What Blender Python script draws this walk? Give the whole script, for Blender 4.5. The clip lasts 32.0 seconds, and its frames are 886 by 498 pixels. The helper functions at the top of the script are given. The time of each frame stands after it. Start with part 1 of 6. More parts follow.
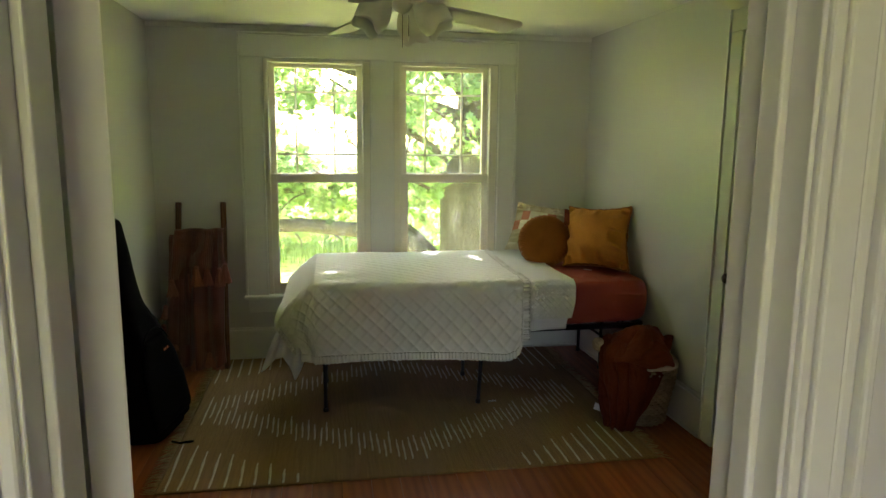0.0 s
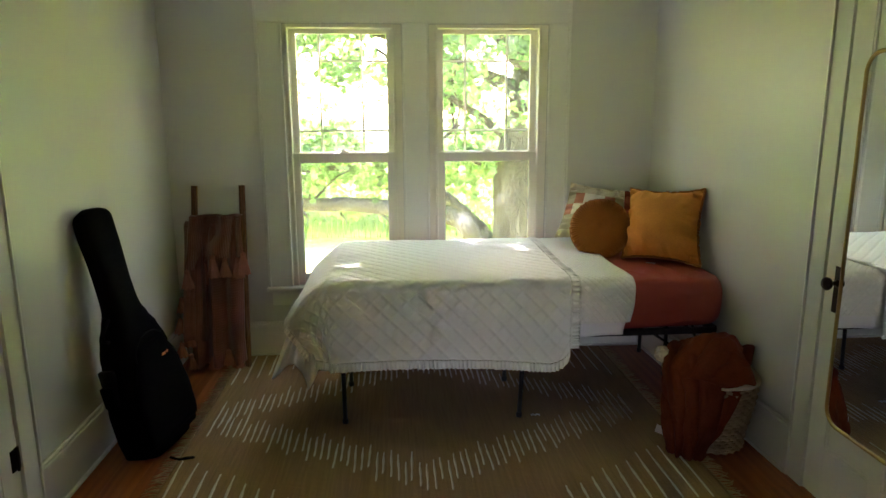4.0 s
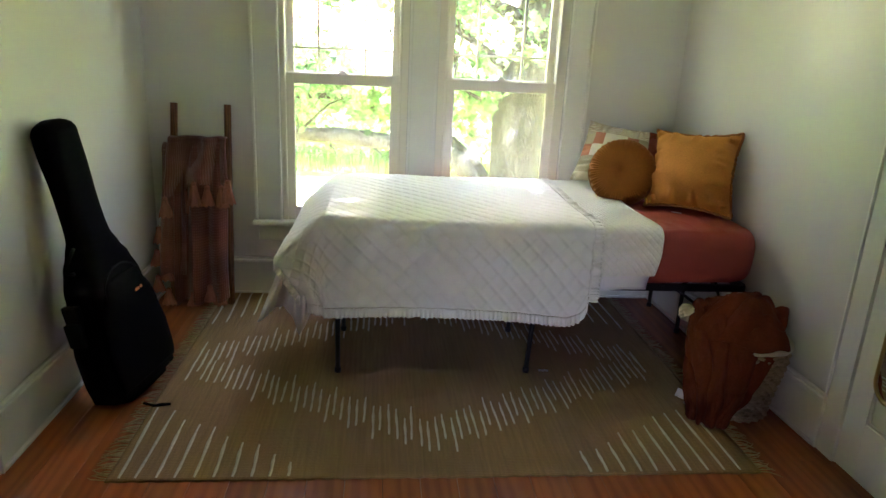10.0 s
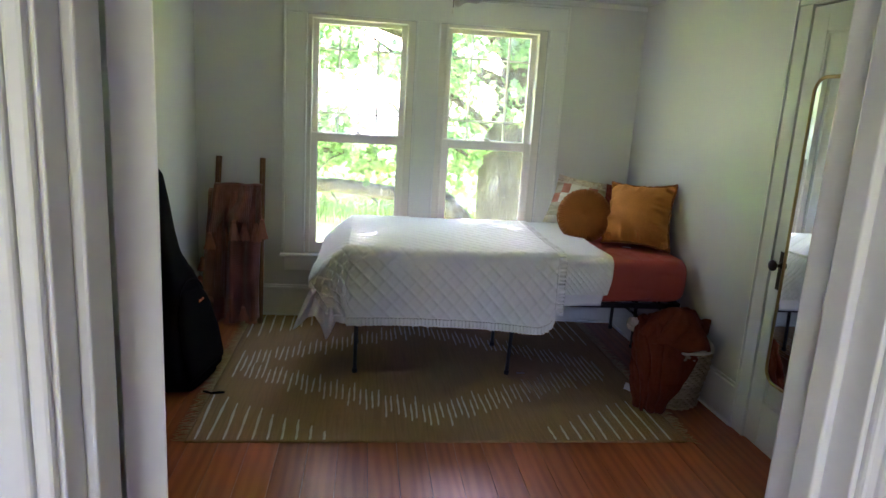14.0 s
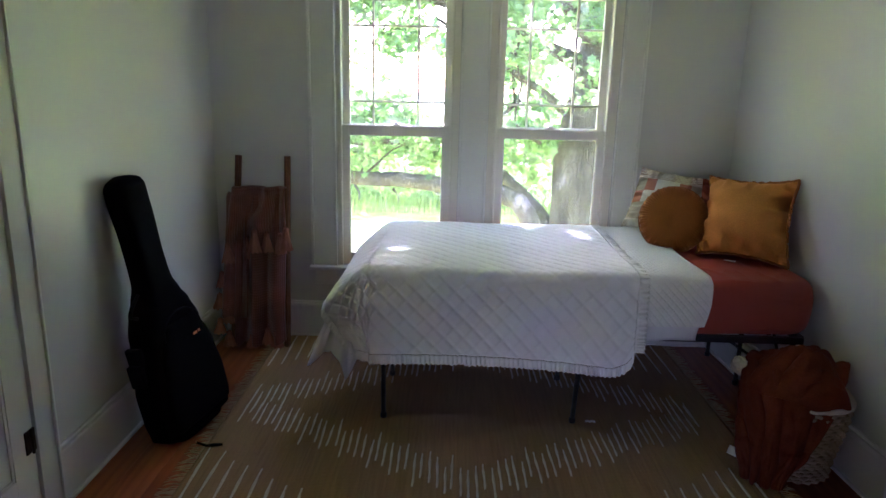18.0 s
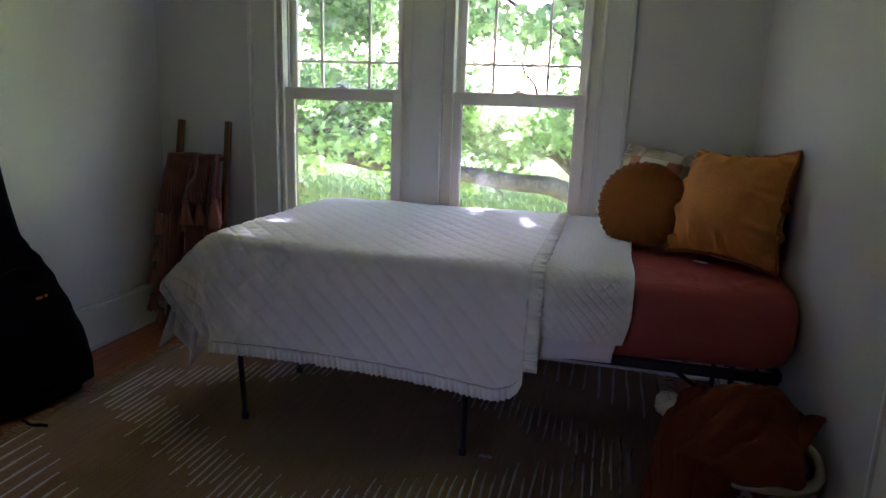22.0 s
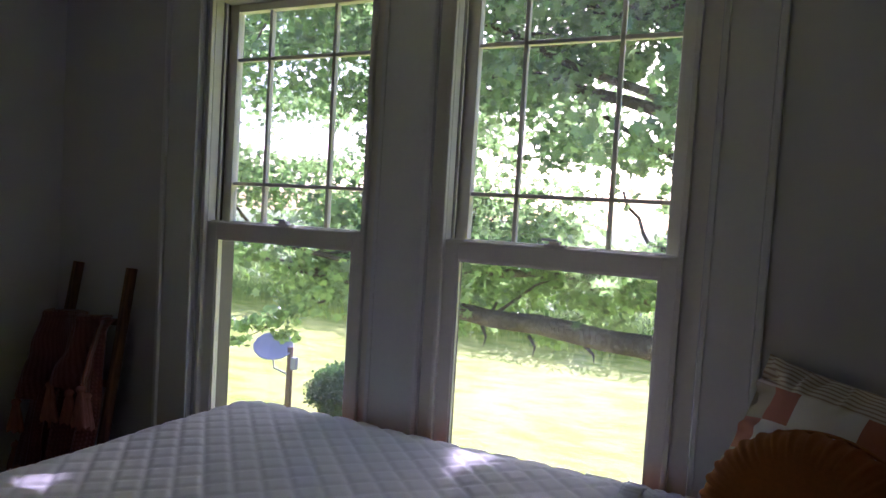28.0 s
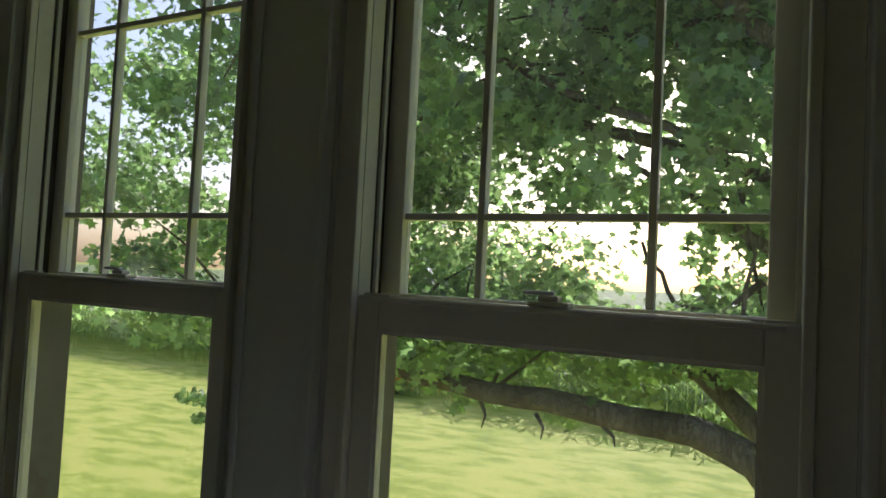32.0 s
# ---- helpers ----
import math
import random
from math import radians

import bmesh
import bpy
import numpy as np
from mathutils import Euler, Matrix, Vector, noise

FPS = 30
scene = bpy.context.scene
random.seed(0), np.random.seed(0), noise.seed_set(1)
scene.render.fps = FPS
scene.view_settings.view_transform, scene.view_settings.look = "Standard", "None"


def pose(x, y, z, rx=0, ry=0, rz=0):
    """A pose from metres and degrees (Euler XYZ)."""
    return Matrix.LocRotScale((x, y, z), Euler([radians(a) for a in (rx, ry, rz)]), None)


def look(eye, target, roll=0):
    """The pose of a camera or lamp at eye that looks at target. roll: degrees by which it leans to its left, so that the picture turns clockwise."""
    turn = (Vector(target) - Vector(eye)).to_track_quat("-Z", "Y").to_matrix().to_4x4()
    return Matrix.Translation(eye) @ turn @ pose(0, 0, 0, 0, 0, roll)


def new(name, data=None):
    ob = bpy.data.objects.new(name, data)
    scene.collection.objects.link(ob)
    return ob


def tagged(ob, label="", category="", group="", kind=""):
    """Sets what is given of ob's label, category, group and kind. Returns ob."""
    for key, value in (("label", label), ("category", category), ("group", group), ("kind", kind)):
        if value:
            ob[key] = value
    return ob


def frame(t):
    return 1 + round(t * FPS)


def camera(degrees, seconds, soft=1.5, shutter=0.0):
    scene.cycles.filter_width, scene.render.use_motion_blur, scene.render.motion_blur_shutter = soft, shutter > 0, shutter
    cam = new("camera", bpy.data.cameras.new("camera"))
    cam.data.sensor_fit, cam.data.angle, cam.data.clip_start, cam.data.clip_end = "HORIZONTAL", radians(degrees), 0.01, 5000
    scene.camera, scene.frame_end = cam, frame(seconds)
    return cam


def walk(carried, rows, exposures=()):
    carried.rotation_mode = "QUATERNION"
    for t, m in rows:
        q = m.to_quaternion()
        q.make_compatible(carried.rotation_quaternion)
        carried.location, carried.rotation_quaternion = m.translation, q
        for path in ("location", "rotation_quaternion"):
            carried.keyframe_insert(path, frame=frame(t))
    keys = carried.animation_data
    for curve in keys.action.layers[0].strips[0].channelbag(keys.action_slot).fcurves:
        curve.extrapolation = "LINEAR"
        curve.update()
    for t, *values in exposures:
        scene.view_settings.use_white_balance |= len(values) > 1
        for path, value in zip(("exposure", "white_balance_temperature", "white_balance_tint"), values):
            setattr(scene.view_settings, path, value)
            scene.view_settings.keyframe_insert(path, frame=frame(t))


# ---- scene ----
cam = camera(68.0, 32.0)
PATH = [
    (0, (-0.362, -0.320, 1.523), (-0.060, 1.432, 1.236), 0.6),
    (0.5, (-0.247, -0.161, 1.517), (0.022, 1.597, 1.241), 2.6),
    (1, (-0.188, -0.021, 1.433), (-0.009, 1.742, 1.116), 3.2),
    (1.5, (-0.172, 0.261, 1.452), (0.025, 2.003, 1.046), 1.9),
    (2, (-0.208, 0.429, 1.444), (0.063, 2.164, 1.051), 1.8),
    (2.5, (-0.218, 0.455, 1.488), (-0.050, 2.212, 1.133), -0.2),
    (4.5, (-0.117, 0.123, 1.534), (-0.006, 1.882, 1.165), 0.2),
    (5, (-0.140, 0.122, 1.498), (-0.065, 1.855, 1.017), 1.5),
    (5.5, (-0.157, 0.283, 1.497), (-0.066, 2.002, 0.971), 1.9),
    (6, (-0.205, 0.441, 1.507), (-0.122, 2.201, 1.144), 3.2),
    (6.5, (-0.203, 0.493, 1.477), (-0.039, 2.201, 0.935), 1.2),
    (7, (-0.198, 0.492, 1.438), (-0.075, 2.188, 0.847), -0.3),
    (7.5, (-0.197, 0.494, 1.459), (-0.054, 2.185, 0.858), 1.9),
    (8, (-0.198, 0.499, 1.466), (-0.002, 2.193, 0.893), 3.2),
    (8.5, (-0.222, 0.505, 1.467), (-0.024, 2.203, 0.905), 3.8),
    (9, (-0.226, 0.498, 1.463), (-0.029, 2.210, 0.944), 3.7),
    (9.5, (-0.245, 0.501, 1.461), (-0.046, 2.215, 0.949), 3.2),
    (10, (-0.229, 0.502, 1.454), (-0.054, 2.217, 0.934), 2.8),
    (10.5, (-0.238, 0.491, 1.454), (-0.041, 2.202, 0.932), 3.2),
    (11, (-0.250, 0.475, 1.455), (-0.112, 2.186, 0.915), 2.8),
    (11.5, (-0.231, 0.361, 1.461), (-0.131, 2.075, 0.918), 4.4),
    (12, (-0.214, 0.164, 1.477), (-0.113, 1.876, 0.931), 5.9),
    (12.5, (-0.218, 0.032, 1.504), (-0.151, 1.778, 1.077), 3.1),
    (13, (-0.235, -0.042, 1.508), (-0.087, 1.698, 1.076), 3.1),
    (13.5, (-0.323, -0.160, 1.504), (-0.118, 1.574, 1.069), 2.0),
    (14, (-0.378, -0.273, 1.516), (-0.163, 1.475, 1.138), 3.5),
    (14.5, (-0.383, -0.351, 1.513), (-0.203, 1.410, 1.191), 5.3),
    (16.5, (-0.350, -0.189, 1.467), (-0.203, 1.571, 1.120), -0.7),
    (17, (-0.305, -0.011, 1.417), (-0.182, 1.746, 1.046), -2.1),
    (17.5, (-0.167, 0.236, 1.463), (-0.126, 1.995, 1.087), 0.5),
    (18, (-0.118, 0.464, 1.511), (-0.136, 2.213, 1.087), 1.4),
    (18.5, (-0.109, 0.745, 1.439), (-0.038, 2.517, 1.134), -0.2),
    (19, (0.023, 0.960, 1.435), (0.129, 2.711, 1.027), -0.1),
    (19.5, (0.242, 1.121, 1.389), (0.320, 2.885, 1.040), 1.6),
    (20, (0.396, 1.225, 1.393), (0.484, 2.987, 1.040), 1.5),
    (20.5, (0.563, 1.418, 1.417), (0.602, 3.179, 1.044), 3.6),
    (21, (0.677, 1.510, 1.391), (0.523, 3.247, 0.946), 3.2),
    (21.5, (0.852, 1.392, 1.344), (0.492, 3.092, 0.876), 4.2),
    (22, (0.923, 1.155, 1.274), (0.488, 2.854, 0.870), 1.9),
    (22.5, (0.963, 1.089, 1.292), (0.468, 2.765, 0.860), 0.4),
    (23, (0.980, 1.099, 1.318), (0.470, 2.792, 0.982), -0.7),
    (23.5, (1.046, 1.149, 1.387), (0.483, 2.830, 1.073), -0.4),
    (24, (1.006, 1.106, 1.390), (0.469, 2.774, 0.977), 0.1),
    (24.5, (0.974, 1.218, 1.294), (0.437, 2.893, 0.916), 1.4),
    (25, (0.944, 1.601, 1.369), (0.430, 3.292, 1.030), 0.6),
    (25.5, (0.986, 1.835, 1.355), (0.559, 3.520, 0.888), -0.1),
    (27.5, (1.111, 2.450, 1.326), (0.429, 4.094, 1.057), 2.6),
    (28, (0.929, 2.653, 1.367), (0.158, 4.277, 1.277), 3.5),
    (28.5, (0.865, 2.842, 1.403), (0.007, 4.424, 1.354), 3.3),
    (29, (0.831, 3.094, 1.417), (-0.057, 4.659, 1.360), 2.9),
    (29.5, (0.796, 3.190, 1.417), (-0.059, 4.773, 1.437), 2.9),
    (30, (0.742, 3.185, 1.409), (-0.085, 4.784, 1.448), 3.7),
    (30.5, (0.676, 3.176, 1.414), (-0.061, 4.817, 1.491), 3.9),
    (31, (0.645, 3.152, 1.448), (-0.061, 4.806, 1.503), 3.6),
    (31.5, (0.598, 3.201, 1.377), (-0.063, 4.874, 1.431), 1.4),
    (32, (0.730, 3.448, 1.337), (-0.077, 5.054, 1.414), 2.9),
]
EXPOSURES = [(0, 3.52, 6400, 23), (1, 3.44, 6300, 19), (2, 3.77, 6150, 25), (5, 3.96, 5950, 33), (7, 4.09, 5900, 37), (9, 4.54, 5650, 40), (11, 4.27, 5550, 38), (12, 4.47, 5390, 39), (14, 4.09, 5190, 43), (16.5, 3.41, 5040, 43), (18, 3.71, 5000, 49), (20, 3.79, 5090, 56),
             (21, 3.31, 5020, 56), (22, 2.96, 5070, 54), (23, 3.66, 5100, 58), (24, 3.66, 4990, 59), (25, 3.71, 5190, 59), (25.5, 3.71, 5190, 59), (28, 1.68, 5150, 60), (29, 1.26, 5000, 55), (30, 0.58, 5250, 45), (31, 0.45, 5350, 38), (32, 0.38, 5700, 31)]
walk(cam, [(t, look(eye, target, roll)) for t, eye, target, roll in PATH], EXPOSURES)

# ---------------------------------------------------------------- light
SUN_AZ, SUN_EL = -6.0, 27.0          # degrees from +y (to the right), above the horizon
world = bpy.data.worlds.new("sky")
scene.world = world
world.use_nodes = True
wn = world.node_tree.nodes
sky = wn.new("ShaderNodeTexSky")
sky.sky_type = "NISHITA"
sky.sun_disc = False
sky.sun_elevation, sky.sun_rotation = radians(SUN_EL), radians(SUN_AZ)
sky.air_density, sky.dust_density = 1.2, 2.5
world.node_tree.links.new(sky.outputs[0], wn["Background"].inputs[0])
wn["Background"].inputs[1].default_value = 0.15
SUN_WAY = Vector((math.sin(radians(SUN_AZ)) * math.cos(radians(SUN_EL)), math.cos(radians(SUN_AZ)) * math.cos(radians(SUN_EL)), math.sin(radians(SUN_EL))))
sun = new("sun", bpy.data.lights.new("sun", "SUN"))
sun.data.energy, sun.data.angle, sun.data.color = 5.0, radians(0.55), (1.0, 0.94, 0.84)
sun.matrix_world = look((0, 0, 30), Vector((0, 0, 30)) - SUN_WAY)
# area lamp added as fill behind the walker, in an invented hall window
hall_light = new("hall_fill_light", bpy.data.lights.new("hall_fill_light", "AREA"))
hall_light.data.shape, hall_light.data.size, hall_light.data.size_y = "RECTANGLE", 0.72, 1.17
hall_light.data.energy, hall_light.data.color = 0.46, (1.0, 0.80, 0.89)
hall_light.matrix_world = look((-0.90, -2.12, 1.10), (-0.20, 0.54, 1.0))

# ---------------------------------------------------------------- node helpers
def material(name):
    m = bpy.data.materials.new(name)
    m.use_nodes = True
    return m, m.node_tree.nodes, m.node_tree.links


def tint(c, k):
    return tuple(min(1.0, v * k) for v in c[:3]) + (1.0,)


def surface(name, col, rough=0.6, metal=0.0, vary=0.12, scale=6.0, grain=80.0, bump=0.05, stretch=(1, 1, 1), spec=0.5, per_object=0.0, sheen=0.0, col2=None, dist=0.002, gloss_vary=0.08):
    """A painted, woven, metal or stone surface: large stains and fine grain in colour, roughness and relief."""
    m, n, l = material(name)
    b = n["Principled BSDF"]
    tc, mp = n.new("ShaderNodeTexCoord"), n.new("ShaderNodeMapping")
    mp.inputs["Scale"].default_value = stretch
    l.new(tc.outputs["Object"], mp.inputs[0])
    big, fine = n.new("ShaderNodeTexNoise"), n.new("ShaderNodeTexNoise")
    for t, s, d in ((big, scale, 3), (fine, grain, 4)):
        t.inputs["Scale"].default_value, t.inputs["Detail"].default_value = s, d
        l.new(mp.outputs[0], t.inputs["Vector"])
    ramp = n.new("ShaderNodeValToRGB")
    ramp.color_ramp.elements[0].position, ramp.color_ramp.elements[1].position = 0.3, 0.7
    ramp.color_ramp.elements[0].color = tint(col2 or col, 1 - vary)
    ramp.color_ramp.elements[1].color = tint(col, 1 + vary * 0.6)
    add = n.new("ShaderNodeMath")
    add.operation = "MULTIPLY_ADD"
    add.inputs[1].default_value = 0.45
    l.new(fine.outputs[0], add.inputs[0])
    half = n.new("ShaderNodeMath")
    half.operation = "MULTIPLY"
    half.inputs[1].default_value = 0.55
    l.new(big.outputs[0], half.inputs[0])
    l.new(half.outputs[0], add.inputs[2])
    l.new(add.outputs[0], ramp.inputs[0])
    out = ramp.outputs[0]
    if per_object:
        info, hsv, mr = n.new("ShaderNodeObjectInfo"), n.new("ShaderNodeHueSaturation"), n.new("ShaderNodeMapRange")
        mr.inputs["To Min"].default_value, mr.inputs["To Max"].default_value = 1 - per_object, 1 + per_object
        l.new(info.outputs["Random"], mr.inputs[0])
        l.new(mr.outputs[0], hsv.inputs["Value"])
        l.new(out, hsv.inputs["Color"])
        out = hsv.outputs[0]
    l.new(out, b.inputs["Base Color"])
    rr = n.new("ShaderNodeMapRange")
    rr.inputs["To Min"].default_value, rr.inputs["To Max"].default_value = max(0.02, rough - gloss_vary), min(1, rough + gloss_vary)
    l.new(big.outputs[0], rr.inputs[0])
    l.new(rr.outputs[0], b.inputs["Roughness"])
    b.inputs["Metallic"].default_value = metal
    b.inputs["Specular IOR Level"].default_value = spec
    if sheen:
        b.inputs["Sheen Weight"].default_value, b.inputs["Sheen Roughness"].default_value = sheen, 0.5
        b.inputs["Sheen Tint"].default_value = tint(col, 1.6)
    bp = n.new("ShaderNodeBump")
    bp.inputs["Strength"].default_value, bp.inputs["Distance"].default_value = min(1, bump * 4), dist
    l.new(add.outputs[0], bp.inputs["Height"])
    l.new(bp.outputs[0], b.inputs["Normal"])
    return m


def weave(name, col, col2, sx, sy, rough=0.85, vary=0.12, depth=0.0015, sheen=0.3, streak=(1, 1, 1)):
    """A woven or knitted cloth: two crossing thread waves in relief and colour, with stains."""
    m, n, l = material(name)
    b = n["Principled BSDF"]
    tc = n.new("ShaderNodeTexCoord")
    w = []
    for axis, s in (("X", sx), ("Y", sy)):
        t = n.new("ShaderNodeTexWave")
        t.bands_direction = axis
        t.inputs["Scale"].default_value, t.inputs["Distortion"].default_value, t.inputs["Detail"].default_value = s, 2.5, 2
        l.new(tc.outputs["UV"], t.inputs["Vector"])
        w.append(t)
    mul, big = n.new("ShaderNodeMath"), n.new("ShaderNodeTexNoise")
    mul.operation = "MULTIPLY"
    l.new(w[0].outputs["Fac"], mul.inputs[0])
    l.new(w[1].outputs["Fac"], mul.inputs[1])
    big.inputs["Scale"].default_value, big.inputs["Detail"].default_value = 7, 5
    mp = n.new("ShaderNodeMapping")
    mp.inputs["Scale"].default_value = streak
    l.new(tc.outputs["Object"], mp.inputs[0])
    l.new(mp.outputs[0], big.inputs["Vector"])
    mix, mix2 = n.new("ShaderNodeMix"), n.new("ShaderNodeMix")
    for x in (mix, mix2):
        x.data_type = "RGBA"
    mix.inputs["A"].default_value, mix.inputs["B"].default_value = tint(col2, 1), tint(col, 1)
    l.new(mul.outputs[0], mix.inputs["Factor"])
    mix2.blend_type = "MULTIPLY"
    mix2.inputs["Factor"].default_value = 1.0
    ramp = n.new("ShaderNodeValToRGB")
    ramp.color_ramp.elements[0].position, ramp.color_ramp.elements[1].position = 0.3, 0.7
    ramp.color_ramp.elements[0].color, ramp.color_ramp.elements[1].color = (1 - vary,) * 3 + (1,), (1, 1, 1, 1)
    l.new(big.outputs[0], ramp.inputs[0])
    l.new(mix.outputs["Result"], mix2.inputs["A"])
    l.new(ramp.outputs[0], mix2.inputs["B"])
    l.new(mix2.outputs["Result"], b.inputs["Base Color"])
    b.inputs["Roughness"].default_value = rough
    b.inputs["Specular IOR Level"].default_value = 0.2
    b.inputs["Sheen Weight"].default_value = sheen
    bp = n.new("ShaderNodeBump")
    bp.inputs["Strength"].default_value, bp.inputs["Distance"].default_value = 0.7, depth
    l.new(mul.outputs[0], bp.inputs["Height"])
    l.new(bp.outputs[0], b.inputs["Normal"])
    return m


def wood(name, col, dark, rough=0.3, grain=(9, 0.9, 9), per_object=0.18, coat=0.0):
    """Varnished boards: long streaks and rings along y, each board of its own tone."""
    m, n, l = material(name)
    b = n["Principled BSDF"]
    tc, mp, info = n.new("ShaderNodeTexCoord"), n.new("ShaderNodeMapping"), n.new("ShaderNodeObjectInfo")
    off = n.new("ShaderNodeVectorMath")
    off.operation = "ADD"
    sc = n.new("ShaderNodeMath")
    sc.operation = "MULTIPLY"
    sc.inputs[1].default_value = 37.0
    l.new(info.outputs["Random"], sc.inputs[0])
    l.new(tc.outputs["Object"], off.inputs[0])
    l.new(sc.outputs[0], off.inputs[1])
    mp.inputs["Scale"].default_value = grain
    l.new(off.outputs[0], mp.inputs[0])
    a, f = n.new("ShaderNodeTexNoise"), n.new("ShaderNodeTexNoise")
    a.inputs["Scale"].default_value, a.inputs["Detail"].default_value, a.inputs["Distortion"].default_value = 2.2, 4, 1.2
    f.inputs["Scale"].default_value, f.inputs["Detail"].default_value = 14, 6
    ring = n.new("ShaderNodeTexWave")
    ring.bands_direction = "X"
    ring.inputs["Scale"].default_value, ring.inputs["Distortion"].default_value, ring.inputs["Detail"].default_value = 1.1, 9, 3
    for t in (a, f, ring):
        l.new(mp.outputs[0], t.inputs["Vector"])
    s1, s2 = n.new("ShaderNodeMath"), n.new("ShaderNodeMath")
    s1.operation, s2.operation = "MULTIPLY_ADD", "MULTIPLY_ADD"
    s1.inputs[1].default_value, s2.inputs[1].default_value = 0.35, 0.3
    l.new(ring.outputs["Fac"], s1.inputs[0])
    l.new(a.outputs[0], s1.inputs[2])
    l.new(f.outputs[0], s2.inputs[0])
    l.new(s1.outputs[0], s2.inputs[2])
    ramp = n.new("ShaderNodeValToRGB")
    ramp.color_ramp.elements[0].position, ramp.color_ramp.elements[1].position = 0.5, 1.05
    ramp.color_ramp.elements[0].color, ramp.color_ramp.elements[1].color = tint(dark, 1), tint(col, 1)
    l.new(s2.outputs[0], ramp.inputs[0])
    hsv, mr = n.new("ShaderNodeHueSaturation"), n.new("ShaderNodeMapRange")
    mr.inputs["To Min"].default_value, mr.inputs["To Max"].default_value = 1 - per_object, 1 + per_object
    l.new(info.outputs["Random"], mr.inputs[0])
    l.new(mr.outputs[0], hsv.inputs["Value"])
    l.new(ramp.outputs[0], hsv.inputs["Color"])
    l.new(hsv.outputs[0], b.inputs["Base Color"])
    rr = n.new("ShaderNodeMapRange")
    rr.inputs["To Min"].default_value, rr.inputs["To Max"].default_value = rough - 0.03, rough + 0.07
    l.new(f.outputs[0], rr.inputs[0])
    l.new(rr.outputs[0], b.inputs["Roughness"])
    b.inputs["Coat Weight"].default_value, b.inputs["Specular IOR Level"].default_value = coat, 0.32
    b.inputs["Coat Roughness"].default_value = 0.18
    bp = n.new("ShaderNodeBump")
    bp.inputs["Strength"].default_value, bp.inputs["Distance"].default_value = 0.05, 0.0005
    l.new(s2.outputs[0], bp.inputs["Height"])
    l.new(bp.outputs[0], b.inputs["Normal"])
    return m


def foliage(name, col, through_col, vary=0.5):
    m, n, l = material(name)
    n.remove(n["Principled BSDF"])
    geo, mr, hsv, hsv2 = n.new("ShaderNodeNewGeometry"), n.new("ShaderNodeMapRange"), n.new("ShaderNodeHueSaturation"), n.new("ShaderNodeHueSaturation")
    mr.inputs["To Min"].default_value, mr.inputs["To Max"].default_value = 1 - vary, 1 + vary
    l.new(geo.outputs["Random Per Island"], mr.inputs[0])
    hsv.inputs["Color"].default_value, hsv2.inputs["Color"].default_value = tint(col, 1), tint(through_col, 1)
    d, t, g, mix, mix2 = n.new("ShaderNodeBsdfDiffuse"), n.new("ShaderNodeBsdfTranslucent"), n.new("ShaderNodeBsdfGlossy"), n.new("ShaderNodeMixShader"), n.new("ShaderNodeMixShader")
    for h, s in ((hsv, d), (hsv2, t)):
        l.new(mr.outputs[0], h.inputs["Value"])
        l.new(h.outputs[0], s.inputs["Color"])
    g.inputs["Roughness"].default_value = 0.45
    mix.inputs[0].default_value, mix2.inputs[0].default_value = 0.68, 0.06
    l.new(d.outputs[0], mix.inputs[1])
    l.new(t.outputs[0], mix.inputs[2])
    l.new(mix.outputs[0], mix2.inputs[1])
    l.new(g.outputs[0], mix2.inputs[2])
    l.new(mix2.outputs[0], n["Material Output"].inputs[0])
    return m


# ---------------------------------------------------------------- materials
WALL = surface("wall_paint", (0.69, 0.68, 0.675), 0.27, vary=0.004, scale=1.2, grain=45, bump=0.04, dist=0.0008, spec=0.75, gloss_vary=0.0)
CEIL = surface("ceiling_paint", (0.80, 0.80, 0.78), 0.75, vary=0.03, scale=2, grain=60, bump=0.05)
TRIM = surface("trim_paint", (0.76, 0.76, 0.74), 0.33, vary=0.04, scale=4, grain=70, bump=0.05, dist=0.001)
# dark base colour stands in for the shade on the jambs beyond the sashes
JAMB = surface("shade_dark_jamb", (0.11, 0.092, 0.076), 0.6, vary=0.2, scale=9, grain=60, bump=0.1)
SASH = surface("sash_paint", (0.80, 0.77, 0.69), 0.35, vary=0.06, scale=6, grain=90, bump=0.05, dist=0.001)
DOORP = surface("door_paint", (0.76, 0.76, 0.74), 0.34, vary=0.04, scale=3, grain=60, bump=0.06, dist=0.001)
IRON = surface("dark_bronze", (0.045, 0.032, 0.026), 0.36, metal=0.75, vary=0.3, scale=30, grain=200, bump=0.05)
BLACK = surface("black_steel", (0.012, 0.012, 0.013), 0.42, vary=0.2, scale=20, grain=150, bump=0.03)
BRASS = surface("aged_brass", (0.42, 0.29, 0.12), 0.33, metal=0.9, vary=0.2, scale=15, grain=120, bump=0.03)
CHROME = surface("grey_steel", (0.45, 0.46, 0.48), 0.3, metal=0.9, vary=0.1, scale=15, grain=120, bump=0.02)
FLOOR = wood("pine_boards", (0.37, 0.10, 0.022), (0.25, 0.06, 0.013), 0.33, grain=(5.5, 0.5, 5.5), per_object=0.16, coat=0.16)
POLE = wood("ladder_wood", (0.2, 0.085, 0.035), (0.085, 0.03, 0.012), 0.5, grain=(20, 20, 1.5), per_object=0.1)
SUBFLOOR = surface("gap_dark", (0.03, 0.015, 0.008), 0.9)
JUTE = weave("jute_weave", (0.46, 0.285, 0.123), (0.315, 0.185, 0.075), 170, 60, 0.95, vary=0.26, depth=0.002, sheen=0.1, streak=(11, 0.5, 1))
JUTE_W = surface("white_cord", (0.70, 0.64, 0.52), 0.9, vary=0.3, scale=25, grain=200, bump=0.2)
